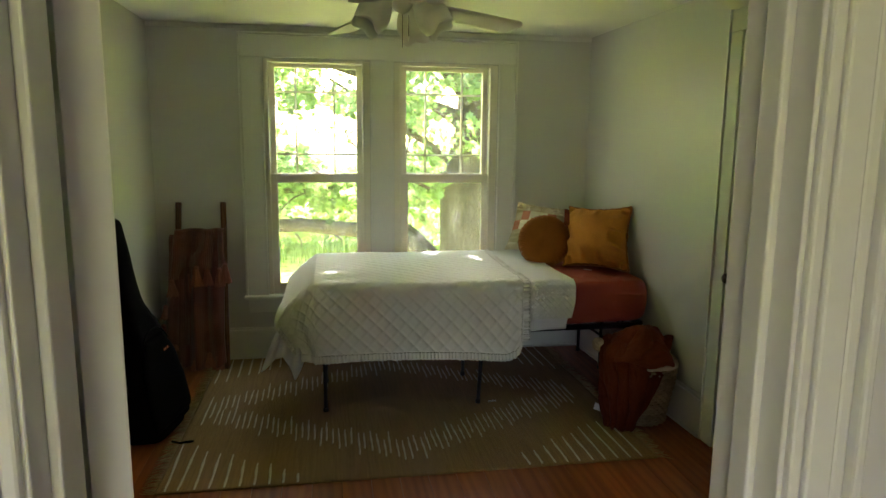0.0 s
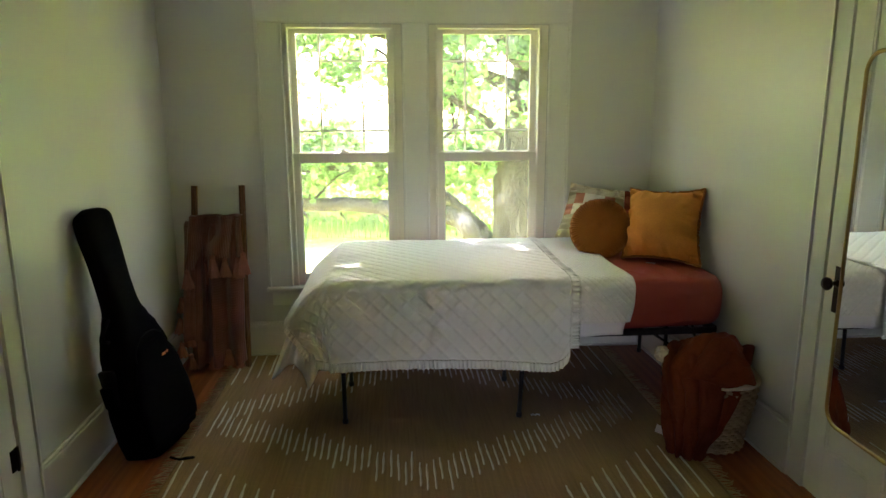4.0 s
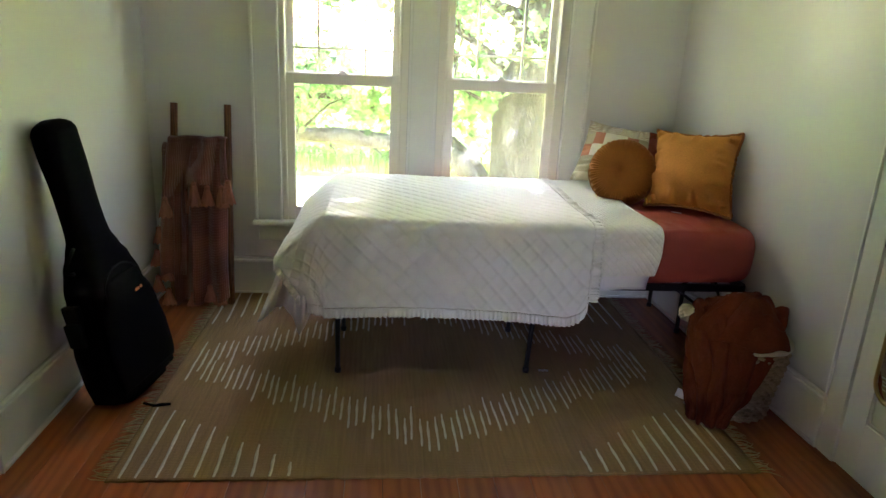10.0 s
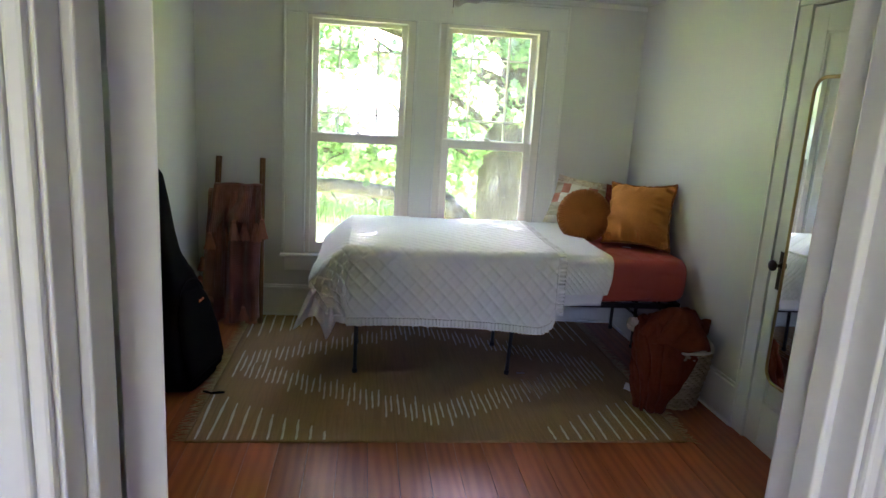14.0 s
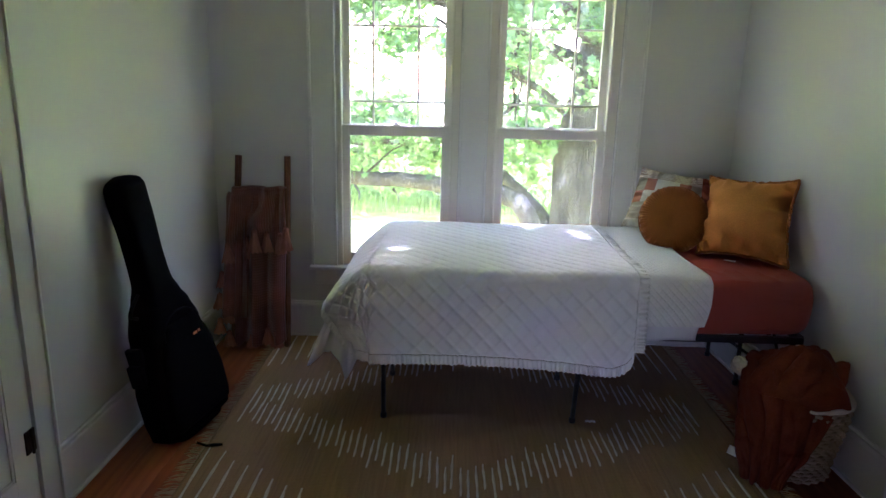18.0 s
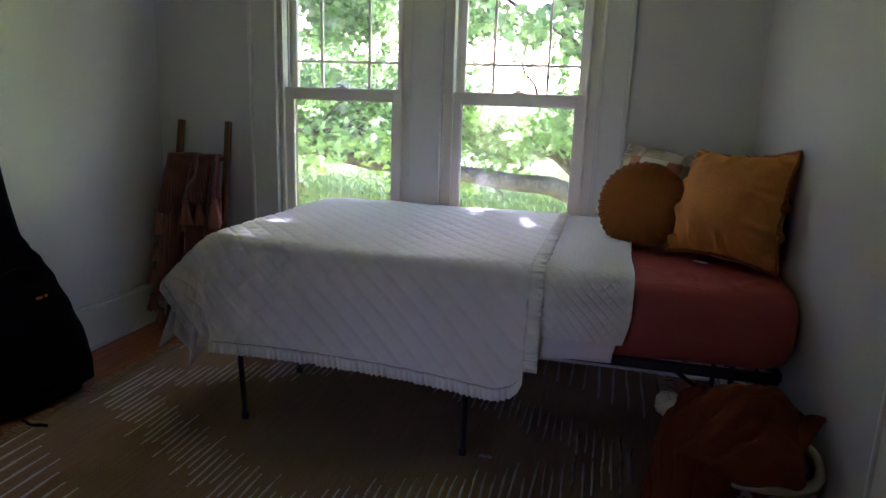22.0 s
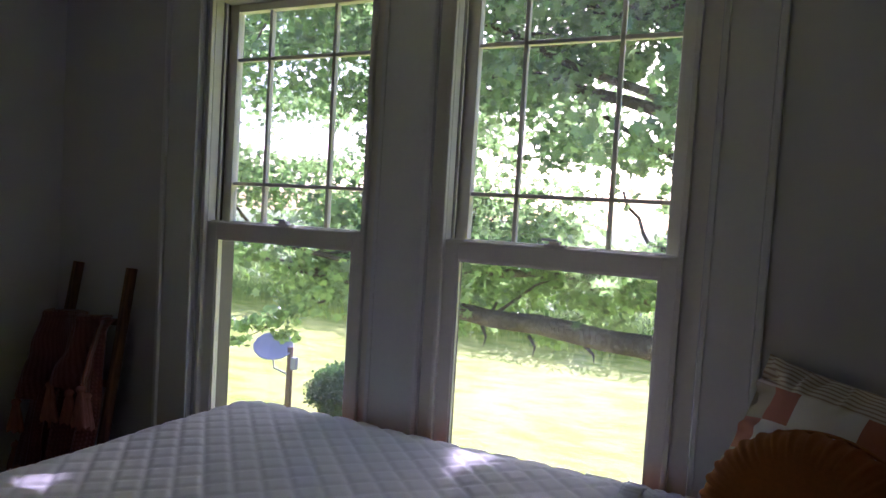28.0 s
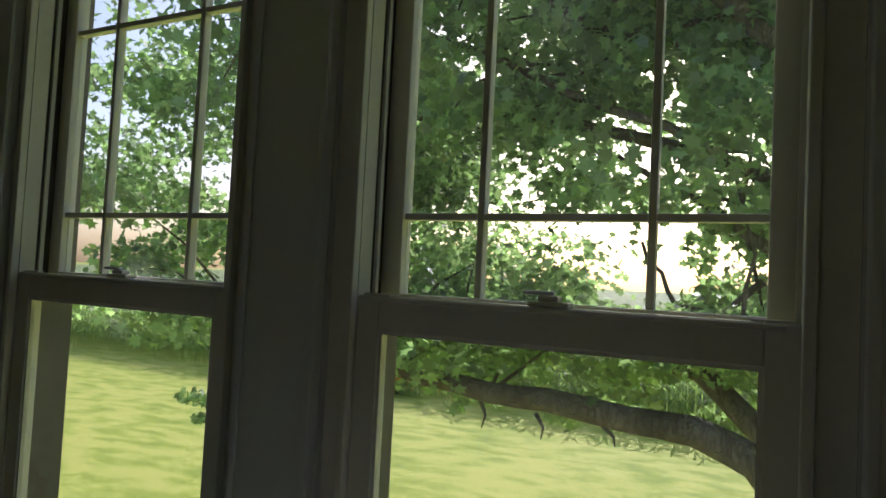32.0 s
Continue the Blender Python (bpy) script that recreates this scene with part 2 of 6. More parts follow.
FRINGE = surface("jute_fringe", (0.46, 0.35, 0.2), 0.95, vary=0.3, scale=30, grain=200, bump=0.2)
QUILT = surface("white_quilt_cotton", (0.83, 0.82, 0.78), 0.85, vary=0.03, scale=5, grain=260, bump=0.02, sheen=0.25, spec=0.2)
COVER = surface("white_coverlet_cotton", (0.80, 0.79, 0.76), 0.85, vary=0.03, scale=5, grain=260, bump=0.02, sheen=0.25, spec=0.2)
SHEETW = surface("lilac_white_sheet", (0.79, 0.765, 0.80), 0.8, vary=0.05, scale=5, grain=200, bump=0.06, spec=0.2)
REDSH = surface("brick_red_sheet", (0.36, 0.067, 0.046), 0.5, vary=0.08, scale=7, grain=240, bump=0.02, sheen=0.2, spec=0.35)
MUST = surface("mustard_velvet", (0.60, 0.25, 0.042), 0.8, vary=0.22, scale=7, grain=160, bump=0.03, sheen=0.6, spec=0.15)
OCHRE = surface("ochre_velvet", (0.26, 0.092, 0.012), 0.8, vary=0.2, scale=12, grain=180, bump=0.03, sheen=0.5, spec=0.15)
RUST = surface("rust_muslin", (0.155, 0.034, 0.012), 0.9, vary=0.22, scale=9, grain=120, bump=0.3, sheen=0.15, spec=0.15)
RUSTPIL = surface("rust_velvet", (0.2, 0.045, 0.02), 0.85, vary=0.2, scale=9, grain=120, bump=0.1, sheen=0.4, spec=0.15)
PIPING = surface("dark_mustard_seam", (0.34, 0.13, 0.022), 0.85, vary=0.2, scale=30, grain=200, bump=0.1)
KNIT = weave("dusty_rose_knit", (0.36, 0.135, 0.105), (0.25, 0.088, 0.068), 11, 19, 0.95, vary=0.4, depth=0.004, sheen=0.3)
TASSEL = surface("dusty_rose_yarn", (0.40, 0.15, 0.105), 0.95, vary=0.3, scale=40, grain=220, bump=0.25, stretch=(3, 3, 0.4))
NYLON = surface("black_nylon", (0.0055, 0.0055, 0.006), 0.85, vary=0.25, scale=12, grain=400, bump=0.12, spec=0.06)
NYLON2 = surface("black_webbing", (0.008, 0.008, 0.0085), 0.8, vary=0.25, scale=20, grain=300, bump=0.15, spec=0.15)
ORANGE = surface("orange_print", (0.75, 0.2, 0.05), 0.6)
SEAGRASS = surface("seagrass_rope", (0.42, 0.32, 0.20), 0.8, vary=0.3, scale=18, grain=120, bump=0.3, per_object=0.12)
CREAM = surface("cream_liner", (0.62, 0.57, 0.42), 0.9, vary=0.12, scale=12, grain=120, bump=0.3)
PAPER = surface("white_paper", (0.86, 0.85, 0.82), 0.7, vary=0.03)
FANW = surface("fan_white", (0.78, 0.77, 0.72), 0.45, vary=0.05, scale=6, grain=60, bump=0.04)
def bark_material():
    """Flaky bark: upright plates with dark cracks between them."""
    m, n, l = material("maple_bark")
    b = n["Principled BSDF"]
    tc, mp = n.new("ShaderNodeTexCoord"), n.new("ShaderNodeMapping")
    mp.inputs["Scale"].default_value = (6.0, 6.0, 2.2)
    l.new(tc.outputs["Object"], mp.inputs[0])
    warp, mix = n.new("ShaderNodeTexNoise"), n.new("ShaderNodeMixRGB")
    warp.inputs["Scale"].default_value, warp.inputs["Detail"].default_value = 1.6, 4
    l.new(mp.outputs[0], warp.inputs["Vector"])
    mix.inputs[0].default_value = 0.72
    l.new(mp.outputs[0], mix.inputs[1])
    l.new(warp.outputs["Color"], mix.inputs[2])
    cracks = n.new("ShaderNodeTexVoronoi")
    cracks.feature = "DISTANCE_TO_EDGE"
    cracks.inputs["Scale"].default_value = 5.5
    l.new(mix.outputs[0], cracks.inputs["Vector"])
    edge = n.new("ShaderNodeValToRGB")
    edge.color_ramp.elements[0].position, edge.color_ramp.elements[1].position = 0.0, 0.16
    edge.color_ramp.elements[0].color, edge.color_ramp.elements[1].color = (0.74, 0.72, 0.70, 1), (1, 1, 1, 1)
    l.new(cracks.outputs["Distance"], edge.inputs[0])
    tone, plates = n.new("ShaderNodeTexNoise"), n.new("ShaderNodeValToRGB")
    tone.inputs["Scale"].default_value, tone.inputs["Detail"].default_value = 0.7, 6
    l.new(mp.outputs[0], tone.inputs["Vector"])
    plates.color_ramp.elements[0].position, plates.color_ramp.elements[1].position = 0.35, 0.66
    plates.color_ramp.elements[0].color, plates.color_ramp.elements[1].color = (0.075, 0.06, 0.047, 1), (0.17, 0.145, 0.115, 1)
    l.new(tone.outputs[0], plates.inputs[0])
    mul = n.new("ShaderNodeMixRGB")
    mul.blend_type = "MULTIPLY"
    mul.inputs[0].default_value = 1.0
    l.new(plates.outputs[0], mul.inputs[1])
    l.new(edge.outputs[0], mul.inputs[2])
    l.new(mul.outputs[0], b.inputs["Base Color"])
    b.inputs["Roughness"].default_value, b.inputs["Specular IOR Level"].default_value = 0.95, 0.1
    height, bump = n.new("ShaderNodeMath"), n.new("ShaderNodeBump")
    height.operation = "MULTIPLY_ADD"
    height.inputs[1].default_value = 0.6
    l.new(tone.outputs[0], height.inputs[0])
    l.new(edge.outputs[0], height.inputs[2])
    bump.inputs["Strength"].default_value, bump.inputs["Distance"].default_value = 0.9, 0.04
    l.new(height.outputs[0], bump.inputs["Height"])
    l.new(bump.outputs[0], b.inputs["Normal"])
    return m


BARK = bark_material()
LEAF = foliage("maple_leaves", (0.050, 0.112, 0.060), (0.32, 0.51, 0.16))
SHRUB = foliage("box_leaves", (0.03, 0.075, 0.02), (0.06, 0.14, 0.03))
CORN = foliage("corn_leaves", (0.10, 0.17, 0.04), (0.25, 0.40, 0.08), 0.25)
LILY = surface("orange_petals", (0.7, 0.16, 0.03), 0.7, vary=0.3)
GREYP = surface("grey_plastic", (0.27, 0.275, 0.28), 0.5, vary=0.06)
POST = surface("weathered_post", (0.16, 0.10, 0.06), 0.9, vary=0.3, scale=5, grain=40, bump=0.3, stretch=(3, 3, 0.5))


def glass_material():
    m, n, l = material("window_glass")
    n.remove(n["Principled BSDF"])
    t, g, mix = n.new("ShaderNodeBsdfTransparent"), n.new("ShaderNodeBsdfGlossy"), n.new("ShaderNodeMixShader")
    t.inputs[0].default_value = (0.97, 0.985, 0.97, 1)
    g.inputs["Roughness"].default_value = 0.0
    lw, pw = n.new("ShaderNodeLayerWeight"), n.new("ShaderNodeMath")
    lw.inputs[0].default_value = 0.5
    pw.operation = "POWER"
    pw.inputs[1].default_value = 5.0
    l.new(lw.outputs["Facing"], pw.inputs[0])
    sm = n.new("ShaderNodeMath")
    sm.operation = "MULTIPLY_ADD"
    sm.inputs[1].default_value, sm.inputs[2].default_value = 0.8, 0.03
    l.new(pw.outputs[0], sm.inputs[0])
    l.new(sm.outputs[0], mix.inputs[0])
    l.new(t.outputs[0], mix.inputs[1])
    l.new(g.outputs[0], mix.inputs[2])
    # a dust film, thickened so that it also stands in for glare haze
    dust_haze, tc, nt, mr, film = n.new("ShaderNodeBsdfTranslucent"), n.new("ShaderNodeTexCoord"), n.new("ShaderNodeTexNoise"), n.new("ShaderNodeMapRange"), n.new("ShaderNodeMixShader")
    dust_haze.inputs[0].default_value = (0.85, 0.88, 0.85, 1)
    nt.inputs["Scale"].default_value, nt.inputs["Detail"].default_value = 3.0, 6
    l.new(tc.outputs["Object"], nt.inputs["Vector"])
    mr.inputs["From Min"].default_value, mr.inputs["From Max"].default_value = 0.35, 0.75
    mr.inputs["To Min"].default_value, mr.inputs["To Max"].default_value = 0.022, 0.040
    l.new(nt.outputs[0], mr.inputs[0])
    l.new(mr.outputs[0], film.inputs[0])
    l.new(mix.outputs[0], film.inputs[1])
    l.new(dust_haze.outputs[0], film.inputs[2])
    l.new(film.outputs[0], n["Material Output"].inputs[0])
    return m


def mirror_material():
    m, n, l = material("mirror_glass")
    b = n["Principled BSDF"]
    b.inputs["Base Color"].default_value = (0.86, 0.89, 0.87, 1)
    b.inputs["Metallic"].default_value, b.inputs["Roughness"].default_value = 1.0, 0.015
    return m


def lawn_material():
    m, n, l = material("mown_lawn")
    b = n["Principled BSDF"]
    tc, mp = n.new("ShaderNodeTexCoord"), n.new("ShaderNodeMapping")
    mp.inputs["Scale"].default_value, mp.inputs["Rotation"].default_value = (0.6, 1.3, 1), (0, 0, radians(-28))
    l.new(tc.outputs["Object"], mp.inputs[0])
    a, f, c = n.new("ShaderNodeTexNoise"), n.new("ShaderNodeTexNoise"), n.new("ShaderNodeTexNoise")
    for t, s, d, src in ((a, 1.5, 7, mp.outputs[0]), (f, 11, 9, tc.outputs["Object"]), (c, 0.35, 3, tc.outputs["Object"])):
        t.inputs["Scale"].default_value, t.inputs["Detail"].default_value = s, d
        l.new(src, t.inputs["Vector"])
    s1, s2 = n.new("ShaderNodeMath"), n.new("ShaderNodeMath")
    s1.operation = s2.operation = "MULTIPLY_ADD"
    s1.inputs[1].default_value, s2.inputs[1].default_value = 0.5, 0.4
    l.new(f.outputs[0], s1.inputs[0])
    l.new(a.outputs[0], s1.inputs[2])
    l.new(c.outputs[0], s2.inputs[0])
    l.new(s1.outputs[0], s2.inputs[2])
    ramp = n.new("ShaderNodeValToRGB")
    e = ramp.color_ramp.elements
    e[0].position, e[0].color = 0.66, (0.19, 0.265, 0.03, 1)
    e[1].position, e[1].color = 1.0, (0.42, 0.45, 0.09, 1)
    mid = e.new(0.88)
    mid.color = (0.28, 0.36, 0.045, 1)
    l.new(s2.outputs[0], ramp.inputs[0])
    l.new(ramp.outputs[0], b.inputs["Base Color"])
    b.inputs["Roughness"].default_value = 0.9
    b.inputs["Specular IOR Level"].default_value = 0.1
    bp = n.new("ShaderNodeBump")
    bp.inputs["Strength"].default_value, bp.inputs["Distance"].default_value = 0.5, 0.03
    l.new(f.outputs[0], bp.inputs["Height"])
    l.new(bp.outputs[0], b.inputs["Normal"])
    return m


def kilim_material():
    """Cream cushion cloth with stepped blocks in terracotta and sage, and thin stripes at the top."""
    m, n, l = material("kilim_cloth")
    b = n["Principled BSDF"]
    uv, sep = n.new("ShaderNodeTexCoord"), n.new("ShaderNodeSeparateXYZ")
    l.new(uv.outputs["UV"], sep.inputs[0])

    def math_node(op, a, c):
        x = n.new("ShaderNodeMath")
        x.operation = op
        for k, v in ((0, a), (1, c)):
            if isinstance(v, (int, float)):
                x.inputs[k].default_value = v
            elif v is not None:
                l.new(v, x.inputs[k])
        return x.outputs[0]

    def steps(v, count):
        return math_node("DIVIDE", math_node("FLOOR", math_node("MULTIPLY", v, count), None), count)

    u, v = sep.outputs[0], sep.outputs[1]
    us, vs = steps(u, 6.0), steps(v, 5.0)
    du, dv = math_node("ABSOLUTE", math_node("SUBTRACT", us, 0.44), None), math_node("ABSOLUTE", math_node("SUBTRACT", vs, 0.43), None)
    d = math_node("ADD", du, dv)
    edge = math_node("GREATER_THAN", d, 0.34)
    far = math_node("GREATER_THAN", d, 0.5)
    stripe = math_node("GREATER_THAN", math_node("FRACT", math_node("MULTIPLY", v, 34.0), None), 0.62)
    top = math_node("GREATER_THAN", v, 0.80)
    low = math_node("LESS_THAN", v, 0.12)

    def blend(fac, a, c):
        x = n.new("ShaderNodeMix")
        x.data_type = "RGBA"
        l.new(fac, x.inputs["Factor"])
        for k, w in (("A", a), ("B", c)):
            if isinstance(w, tuple):
                x.inputs[k].default_value = w
            else:
                l.new(w, x.inputs[k])
        return x.outputs["Result"]

    cream, terra, sage = (0.66, 0.60, 0.45, 1), (0.43, 0.17, 0.10, 1), (0.42, 0.37, 0.25, 1)
    c = blend(edge, (0.72, 0.68, 0.56, 1), terra)
    c = blend(far, c, sage)
    c = blend(top, c, blend(stripe, cream, (0.40, 0.30, 0.21, 1)))
    c = blend(low, c, cream)
    l.new(c, b.inputs["Base Color"])
    b.inputs["Roughness"].default_value = 0.9
    nz, bp = n.new("ShaderNodeTexNoise"), n.new("ShaderNodeBump")
    nz.inputs["Scale"].default_value = 160
    bp.inputs["Strength"].default_value, bp.inputs["Distance"].default_value = 0.4, 0.002
    l.new(nz.outputs[0], bp.inputs["Height"])
    l.new(bp.outputs[0], b.inputs["Normal"])
    return m


GLASS, MIRROR, LAWN, KILIM = glass_material(), mirror_material(), lawn_material(), kilim_material()

# ---------------------------------------------------------------- mesh helpers
WORLD_OF = {}
U = 0.9                       # metres in one unit of the plan below
UNIT = Matrix.Scale(U, 4)


def thing(name, label, category, loc=(0, 0, 0), group="", kind=""):
    ob = new(name)
    ob.location = Vector(loc) * U
    ob.empty_display_size = 0.1
    WORLD_OF[ob] = Matrix.Translation(ob.location)
    return tagged(ob, label, category, group, kind)


def put_under(ob, parent):
    if parent is not None:
        ob.parent = parent
        ob.matrix_parent_inverse = WORLD_OF[parent].inverted()
    WORLD_OF[ob] = Matrix.Identity(4)
    return ob


def part(name, bm, mat, parent=None, label="", smooth=False):
    """Link a bmesh, or a mesh, as one object under a thing or part; its places are those of the plan."""
    if isinstance(bm, bmesh.types.BMesh):
        me = bpy.data.meshes.new(name)
        bmesh.ops.recalc_face_normals(bm, faces=bm.faces)
        bm.to_mesh(me)
        bm.free()
    else:
        me = bm
    me.transform(UNIT)
    if mat and not me.materials:
        me.materials.append(mat)
    if smooth:
        me.polygons.foreach_set("use_smooth", [True] * len(me.polygons))
    ob = put_under(new(name, me), parent)
    return tagged(ob, label) if label else ob


def structure(name, bm, mat, label, category, smooth=False):
    return tagged(part(name, bm, mat, None, "", smooth), label, category, kind="structure")


def box(bm, x0, x1, y0, y1, z0, z1, bev=0.0, m=None):
    made = bmesh.ops.create_cube(bm, size=1, matrix=Matrix.Translation(((x0 + x1) / 2, (y0 + y1) / 2, (z0 + z1) / 2)) @ Matrix.Diagonal((x1 - x0, y1 - y0, z1 - z0, 1)))
    if m is not None:
        bmesh.ops.transform(bm, matrix=m, verts=made["verts"])
    if bev:
        edges = list({e for v in made["verts"] for e in v.link_edges})
        bmesh.ops.bevel(bm, geom=edges, offset=bev, segments=2, affect="EDGES", profile=0.5)
    return bm


def boxes(*dims, bev=0.0, m=None):
    bm = bmesh.new()
    for d in dims:
        box(bm, *d, bev=bev, m=m)
    return bm


def tube_mesh(points, radii, sides=8, name="tube", caps=True, wobble=None):
    """A round bar along a line of points, with a radius at each."""
    pts = [Vector(p) for p in points]
    if not hasattr(radii, "__len__"):
        radii = [radii] * len(pts)
    verts, faces = [], []
    up = Vector((0.13, 0.27, 0.95))
    for i, p in enumerate(pts):
        d = (pts[min(i + 1, len(pts) - 1)] - pts[max(i - 1, 0)]).normalized()
        s = d.cross(up)
        if s.length < 0.05:
            s = d.cross(Vector((1, 0, 0)))
        s.normalize()
        u = s.cross(d)
        for k in range(sides):
            a = 2 * math.pi * k / sides
            r = radii[i] * (1 + (wobble(p, a) if wobble else 0))
            verts.append(p + s * (math.cos(a) * r) + u * (math.sin(a) * r))
    for i in range(len(pts) - 1):
        for k in range(sides):
            a, b = i * sides + k, i * sides + (k + 1) % sides
            faces.append((a, b, b + sides, a + sides))
    if caps:
        faces += [tuple(range(sides))[::-1], tuple(range((len(pts) - 1) * sides, len(pts) * sides))]
    me = bpy.data.meshes.new(name)
    me.from_pydata([tuple(v) for v in verts], [], faces)
    me.polygons.foreach_set("use_smooth", [True] * len(me.polygons))
    return me


def grid_mesh(fn, nu, nv, name="cloth", closed_u=False):
    """A sheet of nu by nv cells through fn(u, v), u and v from 0 to 1, with a UV map of u and v."""
    verts = [tuple(fn(i / nu, j / nv)) for j in range(nv + 1) for i in range(nu + (0 if closed_u else 1))]
    w = nu if closed_u else nu + 1
    faces, uvs = [], []
    for j in range(nv):
        for i in range(nu):
            k = (i + 1) % w if closed_u else i + 1
            faces.append((j * w + i, j * w + k, (j + 1) * w + k, (j + 1) * w + i))
            uvs += [i / nu, j / nv, (i + 1) / nu, j / nv, (i + 1) / nu, (j + 1) / nv, i / nu, (j + 1) / nv]
    me = bpy.data.meshes.new(name)
    me.from_pydata(verts, [], faces)
    me.uv_layers.new(name="UVMap").data.foreach_set("uv", uvs)
    me.polygons.foreach_set("use_smooth", [True] * len(me.polygons))
    return me


def lathe(profile, center, sides=24, axis=None, name="turned"):
    """A turned shape: (radius, height) pairs round an axis, from center."""
    q = Vector((0, 0, 1)).rotation_difference(Vector(axis).normalized()) if axis else None
    c = Vector(center)

    def at(u, v):
        x = v * (len(profile) - 1)
        r, h = profile[min(int(round(x)), len(profile) - 1)]
        p = Vector((math.cos(2 * math.pi * u) * r, math.sin(2 * math.pi * u) * r, h))
        return c + (q @ p if q else p)

    return grid_mesh(at, sides, len(profile) - 1, name, closed_u=True)


def thick(ob, t, offset=-1):
    mod = ob.modifiers.new("thickness", "SOLIDIFY")
    mod.thickness, mod.offset = t * U, offset
    return ob


def smoothstep(a, b, x):
    t = min(1, max(0, (x - a) / (b - a)))
    return t * t * (3 - 2 * t)


def nz(x, y, z=0.0):
    return noise.noise(Vector((x, y, z)))


def bent_line(points, n=4):
    """A smooth line through a few points."""
    pts = [Vector(p) for p in points]
    out = []
    for i in range(len(pts) - 1):
        p0, p1, p2, p3 = pts[max(i - 1, 0)], pts[i], pts[i + 1], pts[min(i + 2, len(pts) - 1)]
        for k in range(n):
            t = k / n
            out.append(0.5 * ((2 * p1) + (p2 - p0) * t + (2 * p0 - 5 * p1 + 4 * p2 - p3) * t * t + (3 * p1 - p0 - 3 * p2 + p3) * t ** 3))
    return out + [pts[-1]]

# ---------------------------------------------------------------- plan of the room
XL, XR, YN, YS, ZC, T = -1.682, 1.720, 4.80, 0.37, 2.53, 0.12     # side walls, window wall, door wall, ceiling, wall thickness
WIN = ((-0.878, -0.092), (0.095, 0.912))       # window openings across the wall
WZ0, WZ1 = 0.514, 2.295
DX0, DX1, DZ = -0.672, 0.080, 2.28             # the doorway walked through
CW0, CW1, CE0, CE1, CDZ = 1.95, 2.725, 1.985, 2.84, 2.28       # closet doorways on the west and the east wall
SLANT = 0.026                                  # the east wall closes in by this much a metre, north of its closet


def east_x(y):
    return XR - SLANT * max(0.0, y - CE1)


def slanted(bm):
    """Lean a piece of the east wall to the wall's true line."""
    for v in bm.verts:
        v.co.x += east_x(v.co.y) - XR
    return bm


# ---------------------------------------------------------------- setting
structure("floor", boxes((XL - T, XR + T, -2.5, YN + 0.1, -0.30, -0.022)), SUBFLOOR, "dark subfloor under varnished pine boards", "floor")
structure("ceiling", boxes((XL - T, XR + T, -2.5, YN + 0.16, ZC, ZC + 0.12)), CEIL, "smooth white painted bedroom ceiling", "ceiling")
o = 0.16
structure("wall_north", boxes(
    (XL - T, WIN[0][0], YN, YN + o, 0, ZC), (WIN[1][1], XR + T, YN, YN + o, 0, ZC), (WIN[0][1], WIN[1][0], YN, YN + o, WZ0, WZ1),
    (WIN[0][0], WIN[1][1], YN, YN + o, 0, WZ0), (WIN[0][0], WIN[1][1], YN, YN + o, WZ1, ZC)), WALL, "white painted window wall", "wall")
structure("wall_west", boxes((XL - T, XL, YS - 0.12, CW0, 0, ZC), (XL - T, XL, CW1, YN, 0, ZC), (XL - T, XL, CW0, CW1, CDZ, ZC), (XL - T - 0.05, XL - T + 0.002, CW0 - 0.05, CW1 + 0.05, 0, CDZ + 0.05)), WALL, "white painted wall with closet doorway", "wall")
structure("wall_east", slanted(boxes((XR, XR + T, YS - 0.12, CE0, 0, ZC), (XR, XR + T, CE1, YN, 0, ZC), (XR, XR + T, CE0, CE1, CDZ, ZC), (XR + T - 0.002, XR + T + 0.05, CE0 - 0.05, CE1 + 0.05, 0, CDZ + 0.05))), WALL, "white painted wall with closet doorway", "wall")
structure("wall_south", boxes((XL, DX0 - 0.02, YS - T, YS, 0, ZC), (DX1 + 0.02, XR, YS - T, YS, 0, ZC), (DX0 - 0.02, DX1 + 0.02, YS - T, YS, DZ + 0.02, ZC)), WALL, "white painted wall with the bedroom doorway", "wall")
structure("hall_wall_west", boxes((-1.5 - T, -1.5, -2.5, YS - T, 0, ZC)), WALL, "white painted hall wall", "wall")
structure("hall_wall_east", boxes((1.1, 1.1 + T, -2.5, YS - T, 0, ZC)), WALL, "white painted hall wall", "wall")
# the opening in the south wall is invented, to seat the fill lamp
structure("hall_wall_south", boxes((-1.5, -1.42, -2.5, -2.38, 0, ZC), (-0.58, 1.1, -2.5, -2.38, 0, ZC), (-1.42, -0.58, -2.5, -2.38, 0, 0.57), (-1.42, -0.58, -2.5, -2.38, 1.88, ZC)), WALL, "white painted hall wall with an added, unseen opening", "wall")



def baseboard(name, x0, x1, y0, y1, normal):
    """A tall flat board with a moulded cap and a shoe strip, proud of the wall by its normal."""
    nx, ny = normal
    b = bmesh.new()
    for d, z0, z1, bev in ((0.018, 0.0, 0.215, 0.0), (0.026, 0.215, 0.238, 0.006), (0.015, 0.238, 0.255, 0.005), (0.032, 0.0, 0.018, 0.006)):
        box(b, x0 if nx >= 0 else x1 - d, x1 if nx <= 0 else x0 + d, y0 if ny >= 0 else y1 - d, y1 if ny <= 0 else y0 + d, z0, z1, bev=bev)
    return structure(name, slanted(b) if "east" in name else b, TRIM, "tall white painted baseboard", "baseboard")


